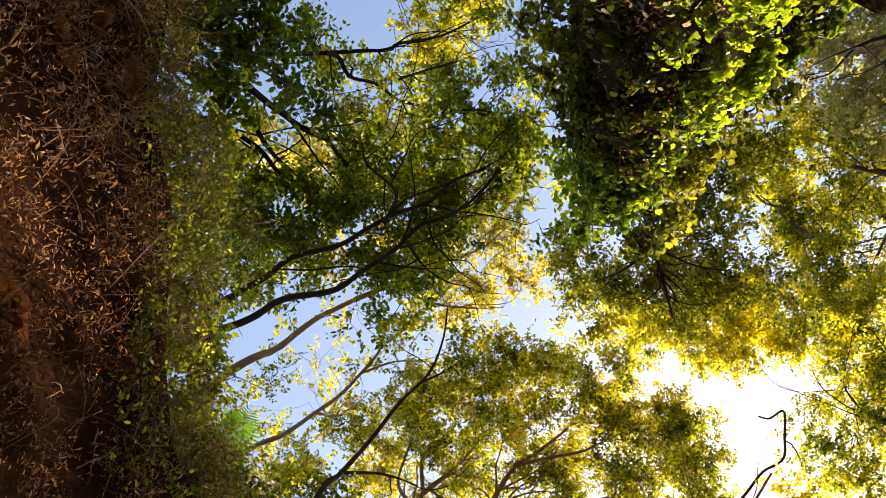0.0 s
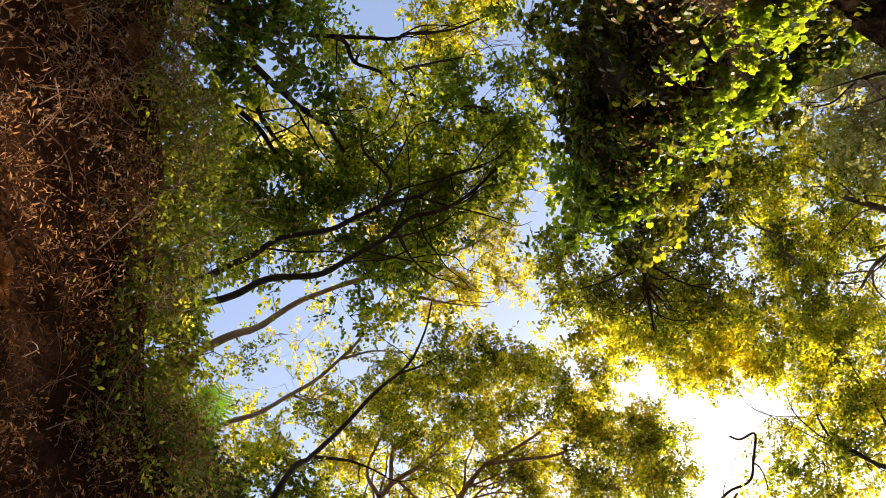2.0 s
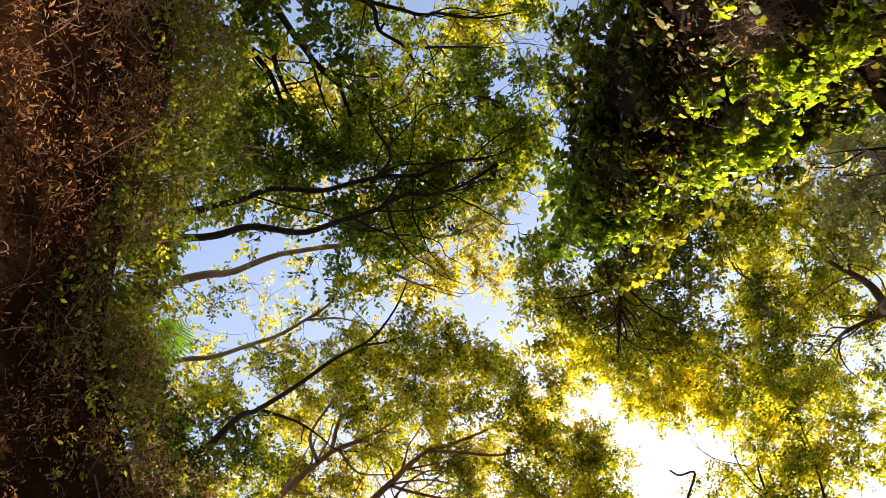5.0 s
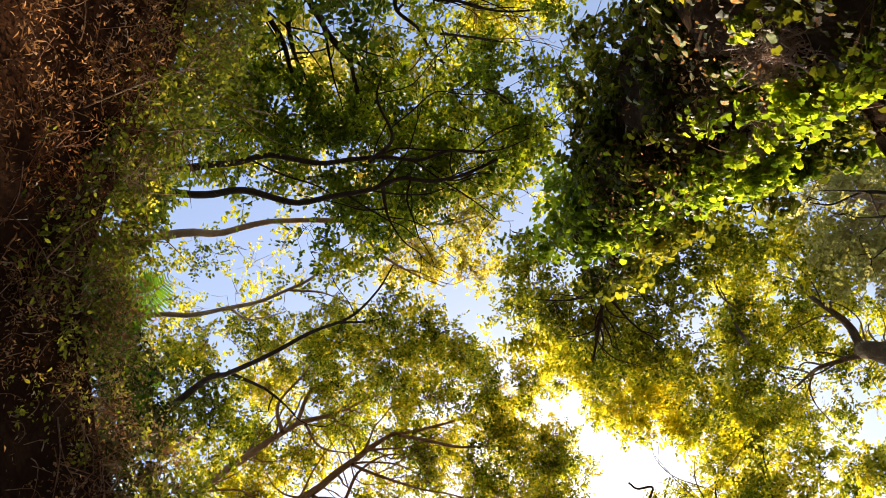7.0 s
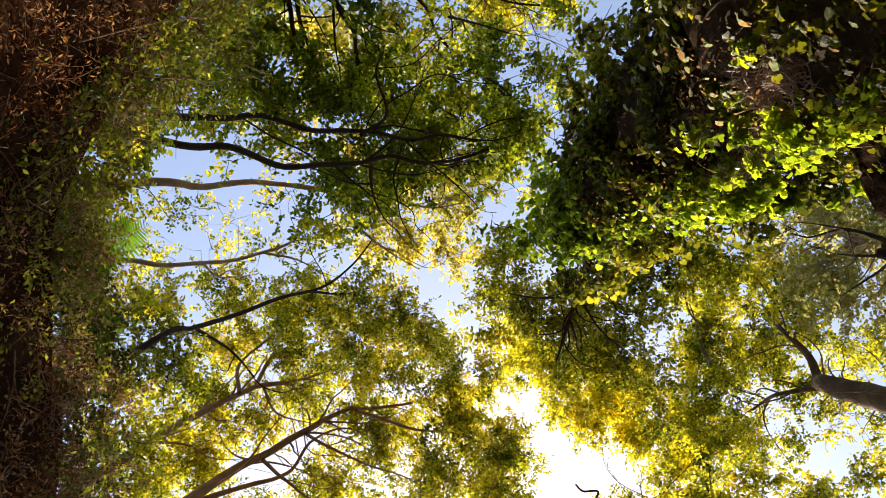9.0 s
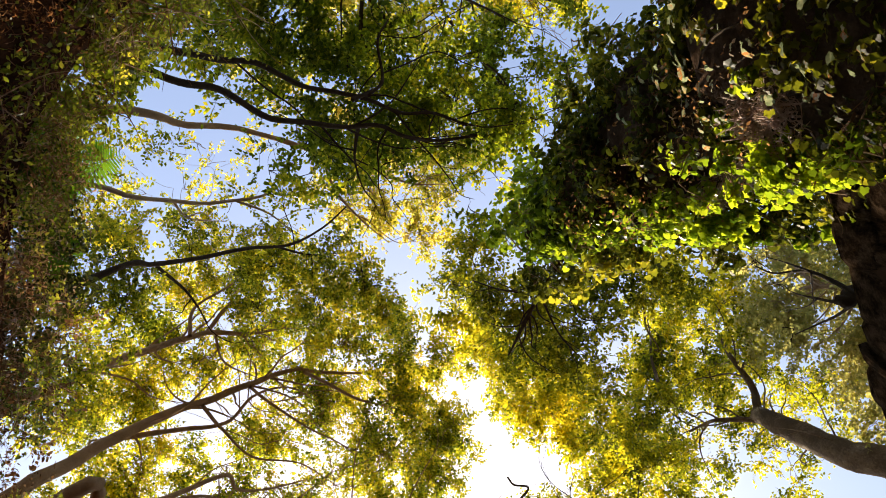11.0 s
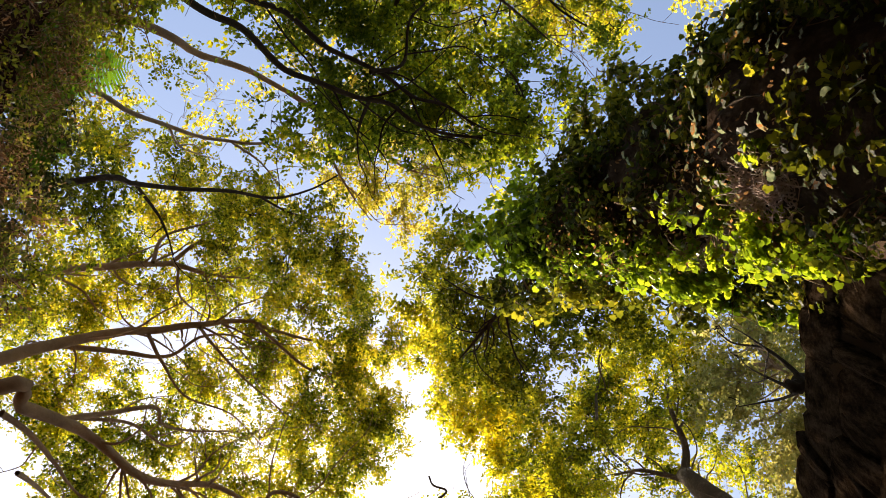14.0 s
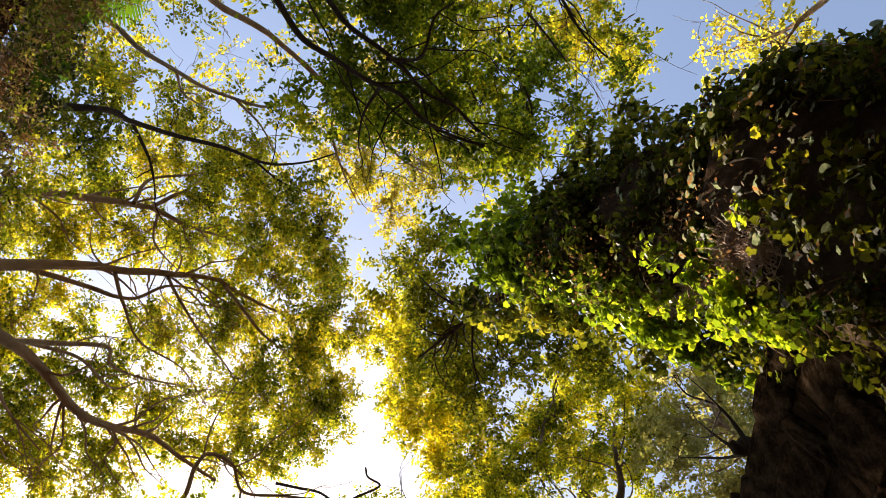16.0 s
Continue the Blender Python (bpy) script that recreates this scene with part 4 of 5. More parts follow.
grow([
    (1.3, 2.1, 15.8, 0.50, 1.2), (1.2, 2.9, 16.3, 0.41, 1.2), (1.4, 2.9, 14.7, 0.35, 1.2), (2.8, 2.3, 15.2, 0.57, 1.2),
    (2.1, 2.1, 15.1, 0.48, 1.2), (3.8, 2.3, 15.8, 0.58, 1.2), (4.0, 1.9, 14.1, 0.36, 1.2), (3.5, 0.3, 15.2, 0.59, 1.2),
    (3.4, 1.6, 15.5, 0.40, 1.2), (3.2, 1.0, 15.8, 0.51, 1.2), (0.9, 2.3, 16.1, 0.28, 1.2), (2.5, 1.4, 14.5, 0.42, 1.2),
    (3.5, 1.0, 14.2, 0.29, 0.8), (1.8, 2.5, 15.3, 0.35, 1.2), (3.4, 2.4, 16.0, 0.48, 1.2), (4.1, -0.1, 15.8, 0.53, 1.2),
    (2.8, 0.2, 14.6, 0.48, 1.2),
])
# its few leaves share the far tree's haze-paled colour
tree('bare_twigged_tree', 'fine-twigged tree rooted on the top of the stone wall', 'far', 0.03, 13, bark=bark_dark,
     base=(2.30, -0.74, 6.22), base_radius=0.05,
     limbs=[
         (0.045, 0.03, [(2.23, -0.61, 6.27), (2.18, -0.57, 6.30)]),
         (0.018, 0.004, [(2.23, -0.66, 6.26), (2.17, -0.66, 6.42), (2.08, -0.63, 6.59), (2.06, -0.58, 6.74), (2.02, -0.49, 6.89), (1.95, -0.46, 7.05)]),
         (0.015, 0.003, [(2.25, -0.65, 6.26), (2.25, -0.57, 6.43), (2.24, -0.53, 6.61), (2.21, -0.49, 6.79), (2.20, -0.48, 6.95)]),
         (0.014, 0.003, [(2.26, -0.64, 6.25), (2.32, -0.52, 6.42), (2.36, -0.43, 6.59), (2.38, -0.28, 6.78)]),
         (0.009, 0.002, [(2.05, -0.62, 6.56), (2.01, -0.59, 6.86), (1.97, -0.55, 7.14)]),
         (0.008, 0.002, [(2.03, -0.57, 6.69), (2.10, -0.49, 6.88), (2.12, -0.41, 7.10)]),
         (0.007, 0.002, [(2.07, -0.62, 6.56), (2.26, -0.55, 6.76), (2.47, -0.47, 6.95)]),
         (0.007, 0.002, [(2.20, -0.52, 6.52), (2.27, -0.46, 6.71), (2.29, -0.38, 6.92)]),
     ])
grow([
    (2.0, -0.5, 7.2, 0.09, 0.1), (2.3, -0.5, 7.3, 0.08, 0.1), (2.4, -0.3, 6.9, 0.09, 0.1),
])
tree('hazy_tree', 'far tree beyond the wall with haze put into its pale olive leaf colour', 'far', 0.075, 23, bark=bark_pale,
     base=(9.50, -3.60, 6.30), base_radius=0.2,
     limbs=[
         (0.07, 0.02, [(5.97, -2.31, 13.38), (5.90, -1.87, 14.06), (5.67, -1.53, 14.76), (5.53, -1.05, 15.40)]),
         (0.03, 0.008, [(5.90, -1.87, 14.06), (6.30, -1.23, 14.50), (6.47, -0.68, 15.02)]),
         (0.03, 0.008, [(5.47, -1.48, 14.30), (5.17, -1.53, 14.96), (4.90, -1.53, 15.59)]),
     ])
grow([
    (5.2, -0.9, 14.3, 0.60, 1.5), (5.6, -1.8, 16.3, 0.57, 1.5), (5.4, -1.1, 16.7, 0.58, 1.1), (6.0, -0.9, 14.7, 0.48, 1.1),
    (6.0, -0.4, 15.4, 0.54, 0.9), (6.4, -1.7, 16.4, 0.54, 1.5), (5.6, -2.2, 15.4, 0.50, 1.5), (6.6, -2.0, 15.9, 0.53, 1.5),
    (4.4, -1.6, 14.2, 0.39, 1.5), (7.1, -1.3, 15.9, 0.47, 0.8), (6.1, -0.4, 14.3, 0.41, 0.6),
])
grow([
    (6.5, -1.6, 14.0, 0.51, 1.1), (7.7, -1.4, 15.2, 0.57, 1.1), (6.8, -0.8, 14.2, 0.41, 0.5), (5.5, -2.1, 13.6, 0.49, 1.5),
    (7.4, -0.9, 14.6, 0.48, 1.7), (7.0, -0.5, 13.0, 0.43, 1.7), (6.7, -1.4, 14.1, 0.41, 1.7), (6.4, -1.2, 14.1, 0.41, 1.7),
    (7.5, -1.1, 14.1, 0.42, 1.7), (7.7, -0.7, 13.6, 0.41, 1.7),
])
tree('far_yellow_tree', 'far tree with pale yellow leaves against blue sky', 'yellow', 0.084, 14, bark=bark_pale,
     base=(2.60, -10.40, 6.00), base_radius=0.16,
     limbs=[
         (0.06, 0.012, [(-0.30, -5.26, 12.28), (-0.17, -4.78, 13.23), (-0.03, -4.45, 14.07), (-0.03, -4.08, 14.89)]),
     ])
grow([
    (0.0, -3.6, 14.4, 0.35, 0.9), (-0.0, -4.5, 15.5, 0.42, 0.9), (-0.1, -4.3, 13.8, 0.32, 0.9), (0.2, -3.6, 15.6, 0.27, 0.6),
    (0.1, -5.0, 14.8, 0.41, 0.9), (0.4, -3.5, 14.0, 0.37, 0.9), (0.6, -3.3, 15.8, 0.21, 0.6),
])
tree('sunlit_tree', 'tree of small leaves beside the bright gap in the canopy', 'olive', 0.057, 15, bark=bark_dark,
     base=(5.50, 6.50, 6.00), base_radius=0.16,
     limbs=[
         (0.032, 0.008, [(4.47, 3.10, 9.29), (4.27, 3.04, 10.21), (4.13, 3.07, 11.03), (4.17, 2.88, 11.82)]),
         (0.02, 0.006, [(4.47, 2.90, 9.97), (4.58, 2.64, 10.86), (4.57, 2.31, 11.80)]),
         (0.02, 0.012, [(2.53, 4.07, 10.28), (2.71, 3.90, 10.40), (2.89, 3.72, 10.51), (3.14, 3.58, 10.59), (3.20, 3.35, 10.75), (3.23, 3.11, 10.91), (3.10, 3.24, 11.01), (3.01, 3.26, 11.13)], "bare"),
     ])
grow([
    (4.4, 3.2, 11.5, 0.45, 0.9), (4.1, 3.7, 11.1, 0.44, 0.9), (4.2, 3.8, 10.6, 0.38, 0.9), (3.5, 3.8, 10.7, 0.30, 0.6),
    (4.4, 2.4, 11.2, 0.31, 0.9), (4.2, 4.4, 11.9, 0.35, 0.7), (4.4, 3.1, 10.5, 0.38, 0.9), (4.9, 2.7, 11.3, 0.41, 0.9),
    (4.5, 3.7, 11.5, 0.33, 0.7), (5.1, 3.4, 11.3, 0.42, 0.9), (4.9, 3.0, 11.7, 0.30, 0.7),
])
grow([
    (4.2, 3.0, 11.5, 0.29, 0.8), (4.3, 2.5, 10.9, 0.34, 0.8), (4.9, 2.6, 11.5, 0.41, 0.8), (4.9, 2.0, 10.8, 0.43, 0.8),
    (5.1, 1.6, 10.5, 0.42, 0.8), (6.1, 2.4, 12.0, 0.45, 0.8), (4.6, 1.9, 10.9, 0.28, 0.6), (5.9, 1.6, 11.5, 0.38, 0.7),
    (5.8, 1.1, 10.8, 0.39, 0.7), (5.6, 1.9, 11.5, 0.30, 0.7),
])
# the three widest clumps lie out of view, added to shade the bank
shrub('dark_shrub', 'leafy shrub overhanging the top of the bank, shade put into its dark colour', 'dark', 0.062, 31, (-2.60, -1.00, 5.80), [
    (-1.88, -0.74, 6.56, 0.18, 1.7), (-1.61, -0.74, 6.55, 0.20, 1.7), (-1.56, -0.54, 6.73, 0.20, 1.7), (-1.69, -0.44, 6.44, 0.17, 1.7),
    (-1.42, -0.37, 6.64, 0.13, 1.7), (-1.97, -0.56, 6.48, 0.16, 1.7), (-1.81, -0.28, 6.45, 0.13, 1.7), (-1.97, -0.90, 6.62, 0.16, 1.7),
    (-1.63, -0.94, 6.51, 0.12, 1.7), (-2.15, -0.86, 6.59, 0.18, 1.7), (-2.09, -1.06, 6.23, 0.23, 1.7), (-2.43, -1.13, 6.33, 0.24, 1.7),
    (-1.89, -1.18, 6.63, 0.24, 1.7),
])
shrub('edge_shrub', "green ivy shrub spilling over the bank's edge", 'herb', 0.05, 32, (-2.50, 0.60, 5.80), [
    (-2.02, -0.09, 6.31, 0.17, 2.0), (-2.07, 0.20, 6.48, 0.16, 2.0), (-2.13, 0.48, 6.24, 0.17, 2.0), (-2.25, 0.23, 6.20, 0.17, 2.0),
    (-2.17, 0.75, 6.14, 0.18, 2.0), (-2.13, 1.01, 6.35, 0.16, 2.0), (-2.20, 0.52, 5.93, 0.16, 2.0), (-2.19, -0.05, 6.35, 0.17, 2.0),
    (-2.44, 0.06, 6.39, 0.16, 2.0), (-2.22, 0.31, 5.86, 0.14, 2.0), (-2.24, 0.78, 5.91, 0.16, 2.0), (-2.04, 0.43, 6.48, 0.12, 2.0),
    (-1.99, 0.75, 6.42, 0.12, 2.0),
])
# takes the same shade-darkened leaf colour as the shrub above
shrub('edge_shrub', 'olive herbs tumbling over the edge of the bank', 'dark', 0.05, 33, (-2.50, 1.90, 5.80), [
    (-2.16, 1.29, 6.58, 0.14, 2.0), (-2.12, 1.48, 6.42, 0.14, 2.0), (-2.24, 1.33, 6.41, 0.18, 2.0), (-2.29, 1.07, 6.29, 0.17, 2.0),
    (-2.00, 1.60, 5.99, 0.16, 2.0), (-2.11, 1.85, 5.97, 0.17, 2.0), (-2.08, 2.00, 6.33, 0.16, 2.0), (-1.97, 2.02, 5.79, 0.17, 2.0),
    (-2.32, 1.32, 6.09, 0.17, 2.0), (-2.34, 1.67, 6.26, 0.18, 2.0), (-1.86, 1.46, 6.02, 0.10, 2.0), (-2.36, 1.89, 6.04, 0.16, 2.0),
    (-2.01, 1.84, 6.29, 0.13, 1.4), (-1.85, 2.16, 6.06, 0.13, 1.4), (-1.75, 2.42, 6.01, 0.16, 1.4), (-2.07, 2.31, 6.18, 0.16, 1.4),
])
shrub('hanging_shrub', "brown-leaved shrub over the lane's bend, shade put into its colour", 'dim', 0.058, 34, (-2.30, 3.40, 5.80), [
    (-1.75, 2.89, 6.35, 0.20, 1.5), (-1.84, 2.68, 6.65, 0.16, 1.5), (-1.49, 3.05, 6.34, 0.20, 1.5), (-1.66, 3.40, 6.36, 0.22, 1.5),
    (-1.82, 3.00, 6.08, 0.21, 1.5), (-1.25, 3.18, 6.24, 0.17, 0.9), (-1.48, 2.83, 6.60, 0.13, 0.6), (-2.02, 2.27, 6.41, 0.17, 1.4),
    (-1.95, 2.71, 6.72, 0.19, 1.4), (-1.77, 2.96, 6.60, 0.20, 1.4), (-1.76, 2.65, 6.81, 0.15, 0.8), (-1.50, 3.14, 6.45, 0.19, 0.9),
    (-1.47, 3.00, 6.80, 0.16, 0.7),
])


# ---------------------------------------------------------------- ivy-covered trunk leaning over the lane
def ivy_trunk():
    rng = np.random.default_rng(77)
    base = np.array((2.5, -2.3, 0.0))
    spine = np.array([base, (2.3, -2.1, 1.8), (0.84, -1.36, 4.61), (0.81, -1.20, 5.55), (0.81, -0.66, 6.29), (0.77, -0.05, 6.95), (0.69, 0.44, 7.44)])
    root = thing("ivy_trunk", "old leaning trunk wrapped in sunlit green ivy", "ivy", base)
    path = curve_points(spine, 44)
    rad = np.interp(np.linspace(0, 1, 44), [0, .33, .5, .67, .83, 1], [.6, .55, .48, .44, .24, .06])
    v, t = tube(path, rad, 14, rng, .08)
    tri_mesh("trunk", v - base, t, bark_ivy, root, True)
    tan = np.gradient(path, axis=0)
    tan /= np.linalg.norm(tan, axis=1)[:, None]
    lane = np.array((0, 0, 1.5)) - path              # outward from the trunk, to the lane and to its sunny side
    lane -= tan * np.sum(lane * tan, 1)[:, None]
    lane /= np.linalg.norm(lane, axis=1)[:, None]
    sunny = np.cross(tan, lane)
    sunny *= np.sign(sunny @ np.array((.92, .39, 0)))[:, None]
    # old: ivy with shade put into its leaf colour; crown: the lit copy
    crown, old, stems = Pile(), Pile(), Pile()
    for lit_list, clumps in ((True, IVY_LIT), (False, IVY_SHADED)):
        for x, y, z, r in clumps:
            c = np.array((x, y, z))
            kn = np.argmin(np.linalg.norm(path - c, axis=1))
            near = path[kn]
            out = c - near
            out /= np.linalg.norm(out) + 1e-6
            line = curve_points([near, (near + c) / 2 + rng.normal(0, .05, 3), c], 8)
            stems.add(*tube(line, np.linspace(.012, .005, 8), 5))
            lit_clump = lit_list and (kn > 36 or (c - near) @ sunny[kn] > .02)
            n = int((190 if lit_clump else 210) * r / .15)
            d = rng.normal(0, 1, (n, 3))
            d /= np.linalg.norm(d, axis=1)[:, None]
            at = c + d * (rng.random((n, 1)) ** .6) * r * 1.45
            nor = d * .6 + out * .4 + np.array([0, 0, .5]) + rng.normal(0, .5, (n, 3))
            along = np.array([0, 0, -.5 if lit_clump else -1.1]) + .45 * d + rng.normal(0, .6, (n, 3))
            (crown if lit_clump else old).add(*leaves(LOBED, at, along, nor, rng.uniform(.03, .058, n) * min(1.15, np.linalg.norm(c - np.array((0, 0, 1.5))) / 5)))
            for _ in range(5):
                q = c + rng.normal(0, r * .7, 3)
                tw = curve_points([c, (c + q) / 2 + rng.normal(0, .03, 3), q, q + np.array([0, 0, -.1]) + rng.normal(0, .05, 3)], 7)
                stems.add(*tube(tw, np.linspace(.005, .002, 7), 4))
    n = 30000
    k = np.where(rng.random(n) < .5, rng.integers(9, 43, n), rng.integers(10, 22, n))
    step = rng.random((n, 1))
    here = path[k] + (path[k + 1] - path[k]) * step
    width = rad[k] + (rad[k + 1] - rad[k]) * step[:, 0]
    a = rng.normal(0, 1, (n, 3))
    a -= tan[k] * np.sum(a * tan[k], 1)[:, None]
    a /= np.linalg.norm(a, axis=1)[:, None]
    lump = np.array([noise.noise(Vector(q) * 2.6) * .5 + noise.noise(Vector(q) * 7) * .8 for q in here + a * width[:, None]])
    facing = np.sum(a * lane[k], 1)
    bare = np.where((k > 12) & (k < 30), np.clip(facing * .35 - .1, -.2, .12), -.15)
    keep = lump > np.where(k < 15, -.02, bare)
    turn = np.arctan2(np.sum(a * sunny[k], 1), facing)
    stripe = (k > 13) & (k < 29) & (np.abs(turn - np.interp(k, [15, 27], [.62, .86])) < .18)
    keep &= ~(stripe & (rng.random(n) < .92))
    at = here + a * (width + rng.uniform(.02, .13, n))[:, None]
    along = np.array([0, 0, -.7]) + .4 * a + rng.normal(0, .6, (n, 3))
    nor = a + np.array([0, 0, .3]) + rng.normal(0, .5, (n, 3))
    size = rng.uniform(.028, .054, n)
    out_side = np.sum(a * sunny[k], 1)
    # leaves off the sunny side take the shade-coloured copy
    is_shaded = ((out_side < .3) | (k < 15) | ((out_side > .85) & (k < 25))) & (k < 34 + rng.integers(-4, 5, n))
    for pile, sel in ((crown, keep & ~is_shaded), (old, keep & is_shaded)):
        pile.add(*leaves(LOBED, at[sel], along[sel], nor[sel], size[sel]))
    n = 6500                             # a fringe of leaves in the lit ivy colour on the sunny edge, spread to the light
    k = rng.integers(15, 32, n)
    g = np.interp(k, [15, 22, 30], [.9, 1.03, 1.15]) + rng.normal(0, .17, n)
    w = lane[k] * np.cos(g)[:, None] + sunny[k] * np.sin(g)[:, None]
    lump = np.array([noise.noise((a * .8, b * 3, 2.5)) for a, b in zip(k + rng.random(n), g)])
    at = path[k] + tan[k] * rng.uniform(-.08, .08, (n, 1)) + w * (rad[k] + .1 + .1 * lump + rng.uniform(-.04, .1, n))[:, None]
    sel = lump > np.where(k < 18, .22, .04)
    nor = np.array(to_sun) + .5 * w + rng.normal(0, .4, (n, 3))
    along = np.array([0, 0, -.7]) + .5 * w + rng.normal(0, .5, (n, 3))
    crown.add(*leaves(LOBED, at[sel], along[sel], nor[sel], rng.uniform(.022, .046, n)[sel]))
    for j in range(32):                  # bare vines on the side that faces the lane
        k0 = rng.integers(15, 33)
        g = rng.normal(.7, .5)
        line = []
        for i in range(5):
            kk = min(43, k0 + i)
            g += rng.normal(0, .14)
            w = lane[kk] * math.cos(g) + sunny[kk] * math.sin(g)
            line.append(path[kk] + w * (rad[kk] * 1.02 + rng.uniform(.005, .05)) - base)
        v, t = tube(curve_points(line, 14), np.linspace(.0045, .0015, 14) * rng.uniform(.6, 1.4), 5, rng, .2)
        tri_mesh("vine", v, t, bark_dark, root, True)
    roots = Pile()
    for j in range(3200):                # short aerial roots and leaf stalks on the bare bark, coloured as a sunlit stripe
        k0 = rng.integers(15, 28)
        g = np.interp(k0, [15, 27], [.62, .86]) + rng.normal(0, .1)
        w = lane[k0] * math.cos(g) + sunny[k0] * math.sin(g)
        q = path[k0] + tan[k0] * rng.uniform(-.06, .06) + w * (rad[k0] + rng.uniform(.01, .1)) - base
        e = (tan[k0] * rng.choice((-1, 1)) * .6 + w * rng.uniform(-.1, .35) + rng.normal(0, .6, 3)) * rng.uniform(.02, .055)
        roots.add(*tube(curve_points([q, q + e * .5 + rng.normal(0, .01, 3), q + e], 4), np.linspace(.004, .002, 4), 3))
    n = 1600                             # dead leaves and stalks caught on the side that faces the lane
    k = rng.integers(15, 36, n)
    g = rng.normal(.3, .5, n)
    w = lane[k] * np.cos(g)[:, None] + sunny[k] * np.sin(g)[:, None]
    at = path[k] + tan[k] * rng.uniform(-.08, .08, (n, 1)) + w * (rad[k] + rng.uniform(.03, .2, n))[:, None] - base
    dead = Pile()
    dead.add(*leaves(SMALL, at, np.array([0, 0, -.6]) + rng.normal(0, .6, (n, 3)), w + rng.normal(0, .6, (n, 3)), rng.uniform(.012, .03, n)))
    tagged(dead.mesh("dead_leaf_mass", LEAF["dry"], root), "dry brown leaves caught in the ivy", kind="stuff")
    tagged(roots.mesh("aerial_root_mass", root_bark_sunlit, root, True), "pale aerial roots of the ivy, sunlight put into their colour", kind="stuff")
    shapes = []
    for j in range(5):
        v, t = leaves(LOBED, np.zeros((1, 3)), np.array([(0., 0., -1.)]), np.array([(1., 0., 0.)]), np.ones(1))
        v = v + rng.normal(0, .03, v.shape) * (np.abs(v) > .01)
        ob = tri_mesh("leaf", v, t, ivy_underside_lit, root, True)
        shapes.append(ob)
    for j in range(300):
        k0 = rng.integers(12, 17) if j < 220 else rng.integers(16, 28)
        g = rng.uniform(-1.05, .55)
        a0 = lane[k0] * math.cos(g) + sunny[k0] * math.sin(g)
        p = path[k0] + a0 * (rad[k0] + rng.uniform(.05, .22)) + (path[k0 + 1] - path[k0]) * rng.random()
        ob = shapes[j] if j < 5 else new("leaf", shapes[j % 5].data)
        ob.parent = root
        swing = math.atan2(a0[1], a0[0]) + rng.normal(0, .5)
        s = rng.uniform(.03, .06)
        ob.matrix_local = Matrix.Translation(Vector(p - base)) @ Matrix.Rotation(swing, 4, "Z") @ Matrix.Rotation(rng.normal(-.42, .3), 4, "Y") @ Matrix.Rotation(rng.normal(0, .35), 4, "X") @ Matrix.Diagonal((s, s * rng.uniform(.6, .95), s, 1))
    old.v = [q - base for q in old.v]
    tagged(old.mesh("shaded_ivy_foliage", LEAF["ivy_shaded"], root), "dark ivy leaves with shade put into their colour", kind="stuff")
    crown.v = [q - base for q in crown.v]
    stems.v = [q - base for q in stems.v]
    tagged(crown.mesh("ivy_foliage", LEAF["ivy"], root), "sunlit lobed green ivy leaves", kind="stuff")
    tagged(stems.mesh("ivy_vine_mass", bark_brown, root, True), kind="stuff")


IVY_LIT = [
    (0.65, -0.20, 6.16, 0.09), (0.64, -0.39, 5.75, 0.08), (0.74, -0.47, 5.41, 0.07), (0.45, -0.22, 6.42, 0.09), (0.84, -0.55, 5.13, 0.05),
    (0.19, -0.79, 6.11, 0.09), (0.28, -0.60, 6.33, 0.11), (0.50, -0.65, 5.68, 0.11), (0.45, -0.75, 5.34, 0.07), (0.45, -0.53, 6.21, 0.07),
    (0.67, -0.31, 6.24, 0.12), (0.60, -0.50, 5.84, 0.08), (0.64, 0.18, 7.12, 0.18), (0.41, -0.14, 6.95, 0.13), (0.42, 0.10, 7.27, 0.14),
    (0.48, 0.38, 7.54, 0.14), (0.55, 0.57, 7.69, 0.11), (0.76, 0.43, 7.39, 0.13), (0.91, 0.24, 7.03, 0.14), (0.70, -0.03, 6.71, 0.18),
] + [
    (0.91, -0.21, 6.14, 0.14), (0.53, -0.30, 6.43, 0.14), (1.00, -0.34, 5.93, 0.10), (1.03, -0.43, 5.64, 0.06), (1.03, -0.52, 5.36, 0.04),
    (1.02, -0.59, 5.08, 0.04), (1.01, -0.66, 4.88, 0.04), (0.99, -0.72, 4.68, 0.05), (0.97, -0.77, 4.48, 0.05), (0.95, -0.80, 4.32, 0.04),
    (0.20, -0.68, 6.52, 0.05), (1.57, -0.53, 6.43, 0.07), (1.61, -0.59, 6.44, 0.06), (1.83, -0.72, 6.48, 0.06), (1.83, -0.85, 6.24, 0.06),
    (1.67, -0.90, 5.61, 0.05), (0.91, -0.04, 6.63, 0.13),
]
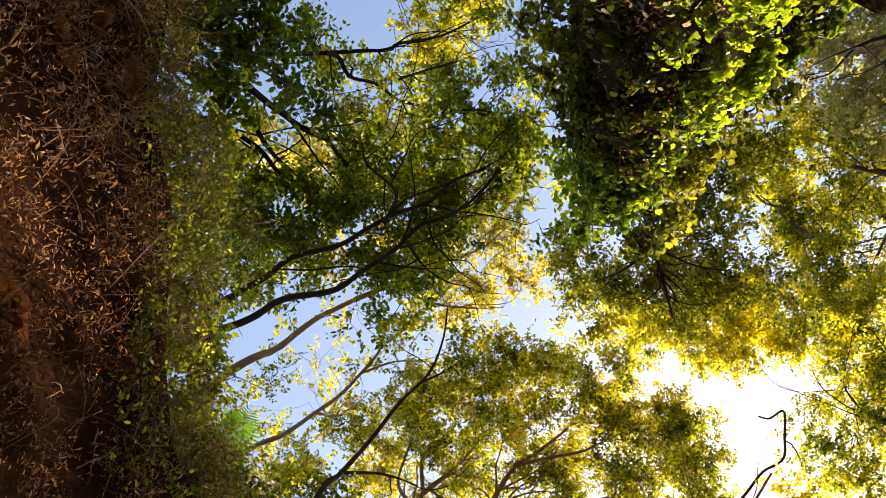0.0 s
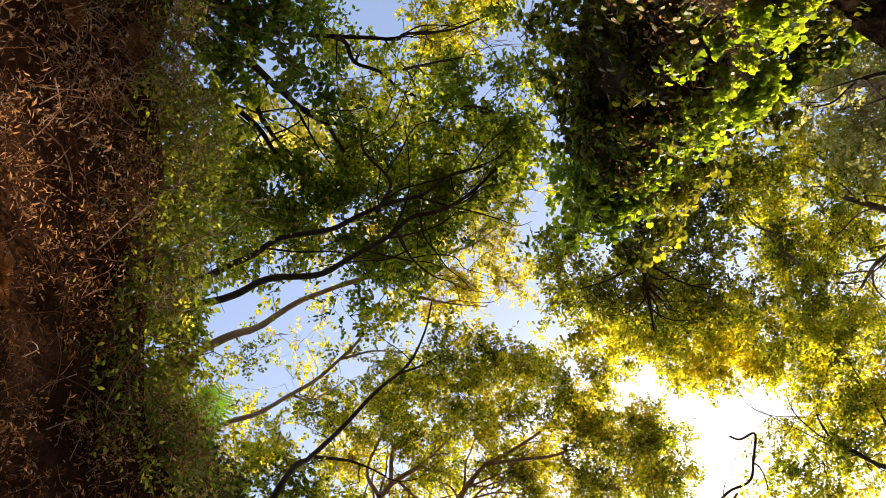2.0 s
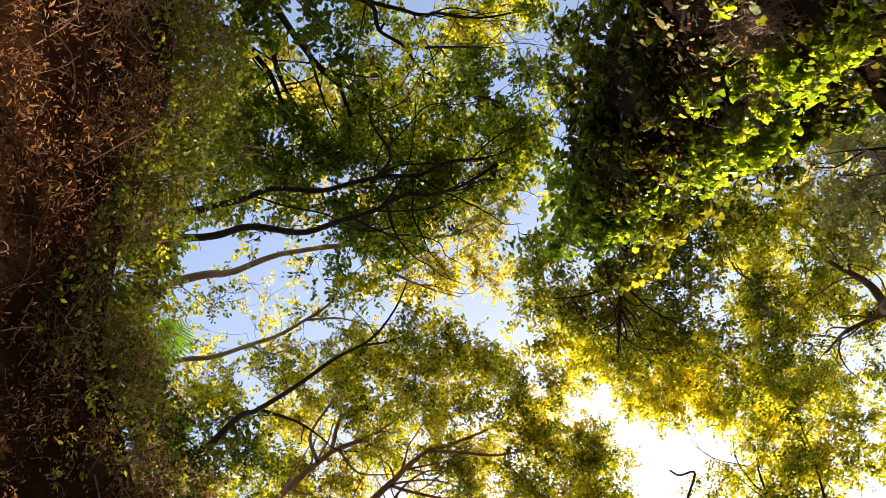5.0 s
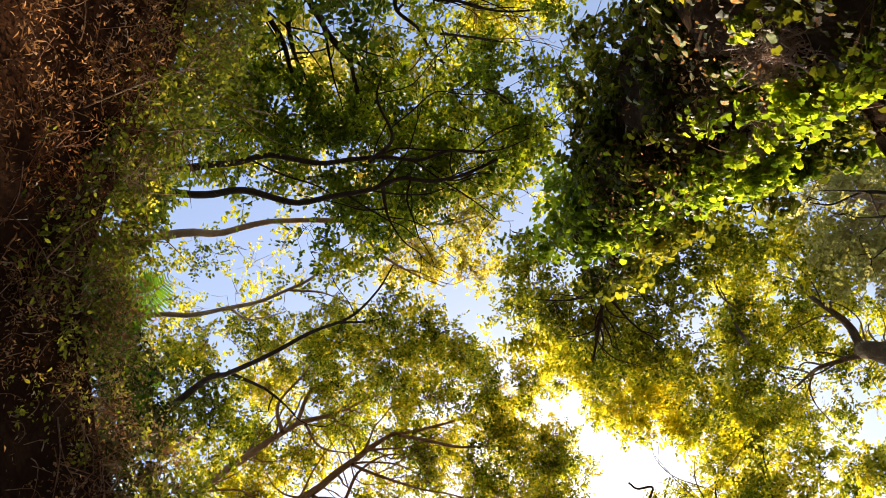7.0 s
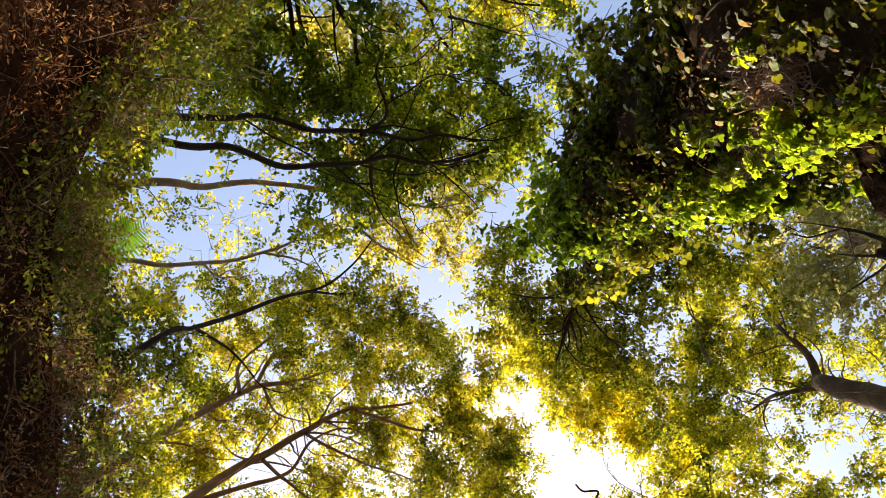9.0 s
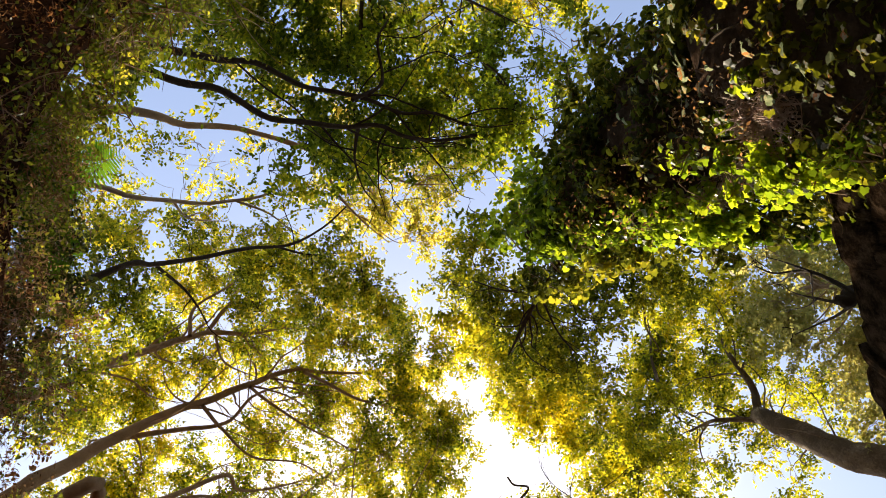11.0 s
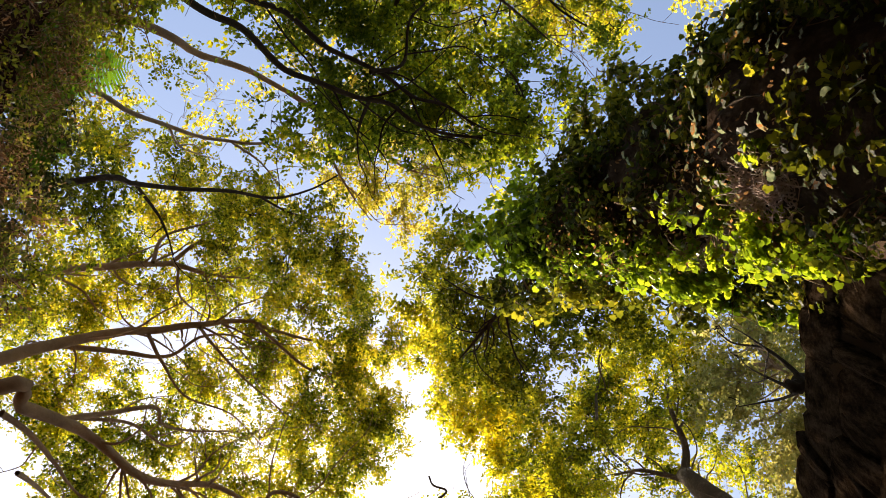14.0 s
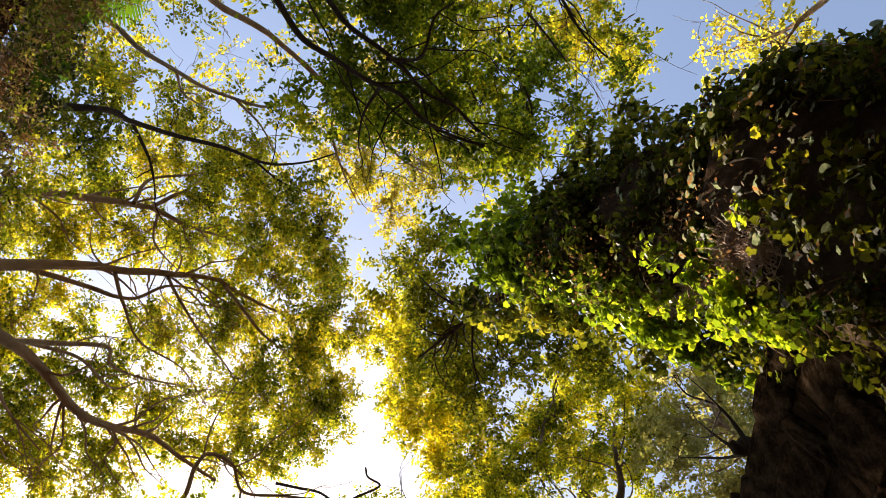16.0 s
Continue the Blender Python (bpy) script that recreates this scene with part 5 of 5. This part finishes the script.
IVY_SHADED = [
    (0.92, -0.85, 4.18, 0.07), (0.96, -0.83, 4.06, 0.07), (0.88, -0.90, 4.14, 0.07), (0.15, -1.05, 5.54, 0.08), (0.16, -1.11, 5.27, 0.07),
    (0.13, -1.19, 5.01, 0.06), (0.28, -1.05, 5.13, 0.12), (0.27, -0.94, 5.60, 0.10), (0.39, -0.97, 5.38, 0.14), (0.26, -1.16, 4.90, 0.11),
    (0.22, -1.26, 4.66, 0.12), (0.22, -1.28, 4.38, 0.11), (0.23, -0.89, 5.82, 0.08), (0.05, -0.77, 6.39, 0.08), (0.40, -0.70, 5.99, 0.16),
    (0.40, -0.42, 6.57, 0.13), (0.59, -0.39, 6.50, 0.15), (0.19, -0.49, 6.89, 0.09), (0.32, -0.33, 6.88, 0.09), (1.02, 0.74, 7.89, 0.13),
] + [
    (1.18, 0.51, 7.67, 0.15), (1.16, 0.19, 7.08, 0.12), (1.24, 0.00, 6.78, 0.12), (1.31, -0.26, 6.58, 0.14), (1.46, -0.52, 6.63, 0.15),
    (1.59, -0.75, 6.53, 0.17), (1.60, -0.92, 6.19, 0.15), (1.56, -1.00, 5.81, 0.14), (1.50, -1.05, 5.48, 0.13), (1.47, -1.11, 5.27, 0.12),
    (1.58, -1.04, 5.24, 0.10), (1.61, -0.97, 5.49, 0.10), (1.65, -0.90, 5.92, 0.12), (1.74, -0.37, 7.13, 0.11), (1.76, -0.79, 6.45, 0.14),
]
ivy_trunk()


# ---------------------------------------------------------------- ferns and dry stems on the bank
def fern(root_at, tips, seed, dead=False):
    rng = np.random.default_rng(seed)
    if dead:
        root = thing("dead_fern", "rust-brown dead fern hanging on the bank", "fern", root_at, group="dead ferns on the bank")
    else:
        root = thing("fern", "bright green fern growing from the edge of the bank", "fern", root_at, group="ferns on the bank")
    o = np.array(root_at)
    for tip in tips:
        tip = np.array(tip)
        ln = np.linalg.norm(tip - o)
        line = curve_points([o, o + (tip - o) * .5 + np.array([0, 0, .18 * ln]), tip], 26)
        pile = Pile()
        pile.add(*tube(line - o, np.linspace(.004, .001, 26), 4))
        d = np.gradient(line, axis=0)
        d /= np.linalg.norm(d, axis=1)[:, None]
        side = np.cross(d, np.array([0, 0, 1.0]) + rng.normal(0, .25, 3))
        side /= np.linalg.norm(side, axis=1)[:, None]
        up = np.cross(side, d)
        for s in (-1, 1):
            k = np.arange(5, 26)
            size = .27 * ln * np.sin(np.linspace(.75, 3.05, 21)) + .006
            pile.add(*leaves(FROND, line[k] - o, side[k] * s + d[k] * .35 - np.array([0, 0, .12]), up[k], size))
        pile.mesh("frond", LEAF["rust" if dead else "fern"], root)
    return root


FROND = (np.array([(0, -.05, 0), (-.06, .1, .02), (-.065, .45, .03), (-.04, .8, .01), (0, 1, -.04), (.04, .8, .01), (.065, .45, .03), (.06, .1, .02), (0, .45, 0)]),
         np.array([(8, 0, 7), (8, 7, 6), (8, 6, 5), (8, 5, 4), (8, 4, 3), (8, 3, 2), (8, 2, 1), (8, 1, 0)]))
fern((-2.01, 2.18, 6.13), [(-1.75, 2.18, 6.35), (-1.83, 1.96, 6.53), (-1.87, 1.84, 6.79), (-2.05, 1.91, 6.35), (-1.71, 2.20, 6.13), (-1.79, 2.29, 6.05), (-1.85, 2.13, 6.57)], 3)
fern((-2.22, 2.08, 6.32), [(-2.16, 1.85, 6.67), (-2.19, 1.83, 6.44), (-2.04, 2.04, 6.76), (-2.18, 1.85, 6.31)], 4)
fern((-1.79, 2.62, 6.48), [(-1.76, 2.51, 6.77), (-1.61, 2.64, 6.64), (-1.66, 2.55, 6.79), (-1.59, 2.70, 6.50)], 5)


def dry_stem(at, lean, length, seed):
    """A dead forked stem."""
    rng = np.random.default_rng(seed)
    root = thing("dry_stem", "pale dead forked stem sticking out of the bank", "stem", at, group="dry stems on the bank")
    lean = np.array(lean) / np.linalg.norm(lean)
    main = curve_points([(0, 0, 0), lean * length * .5 + rng.normal(0, .05 * length, 3), lean * length + np.array([0, 0, -.12 * length])], 10)
    tri_mesh("stalk", *tube(main, np.linspace(.0045, .0015, 10), 4), stem_dry, root, True)
    for _ in range(rng.integers(3, 7)):
        k = rng.integers(3, 9)
        q = main[k] + (lean * .6 + rng.normal(0, .7, 3)) * length * .35
        tri_mesh("side_shoot", *tube(curve_points([main[k], (main[k] + q) / 2 + rng.normal(0, .02, 3), q], 6), np.linspace(.003, .001, 6), 4), stem_dry, root, True)


rs = np.random.default_rng(9)
for i in range(34):
    y, z = rs.uniform(-2.2, 3.4), rs.uniform(3.6, 5.6)
    if i < 10:
        y, z = rs.uniform(-1.4, -.5), rs.uniform(4.6, 5.3)
    dry_stem((bank_x(y, z), y, z), (rs.uniform(.5, 1.0), rs.normal(0, .5), rs.normal(-.1, .4)), rs.uniform(.3, .65), 100 + i)
for i in range(14):
    y, z = rs.uniform(-1.6, 3.0), rs.uniform(3.6, 5.2)
    o = np.array((bank_x(y, z), y, z))
    tips = [tuple(o + np.array((rs.uniform(.05, .1), rs.normal(0, .08), rs.uniform(-.12, .02)))) for _ in range(rs.integers(4, 8))]
    fern(tuple(o), tips, 300 + i, dead=True)
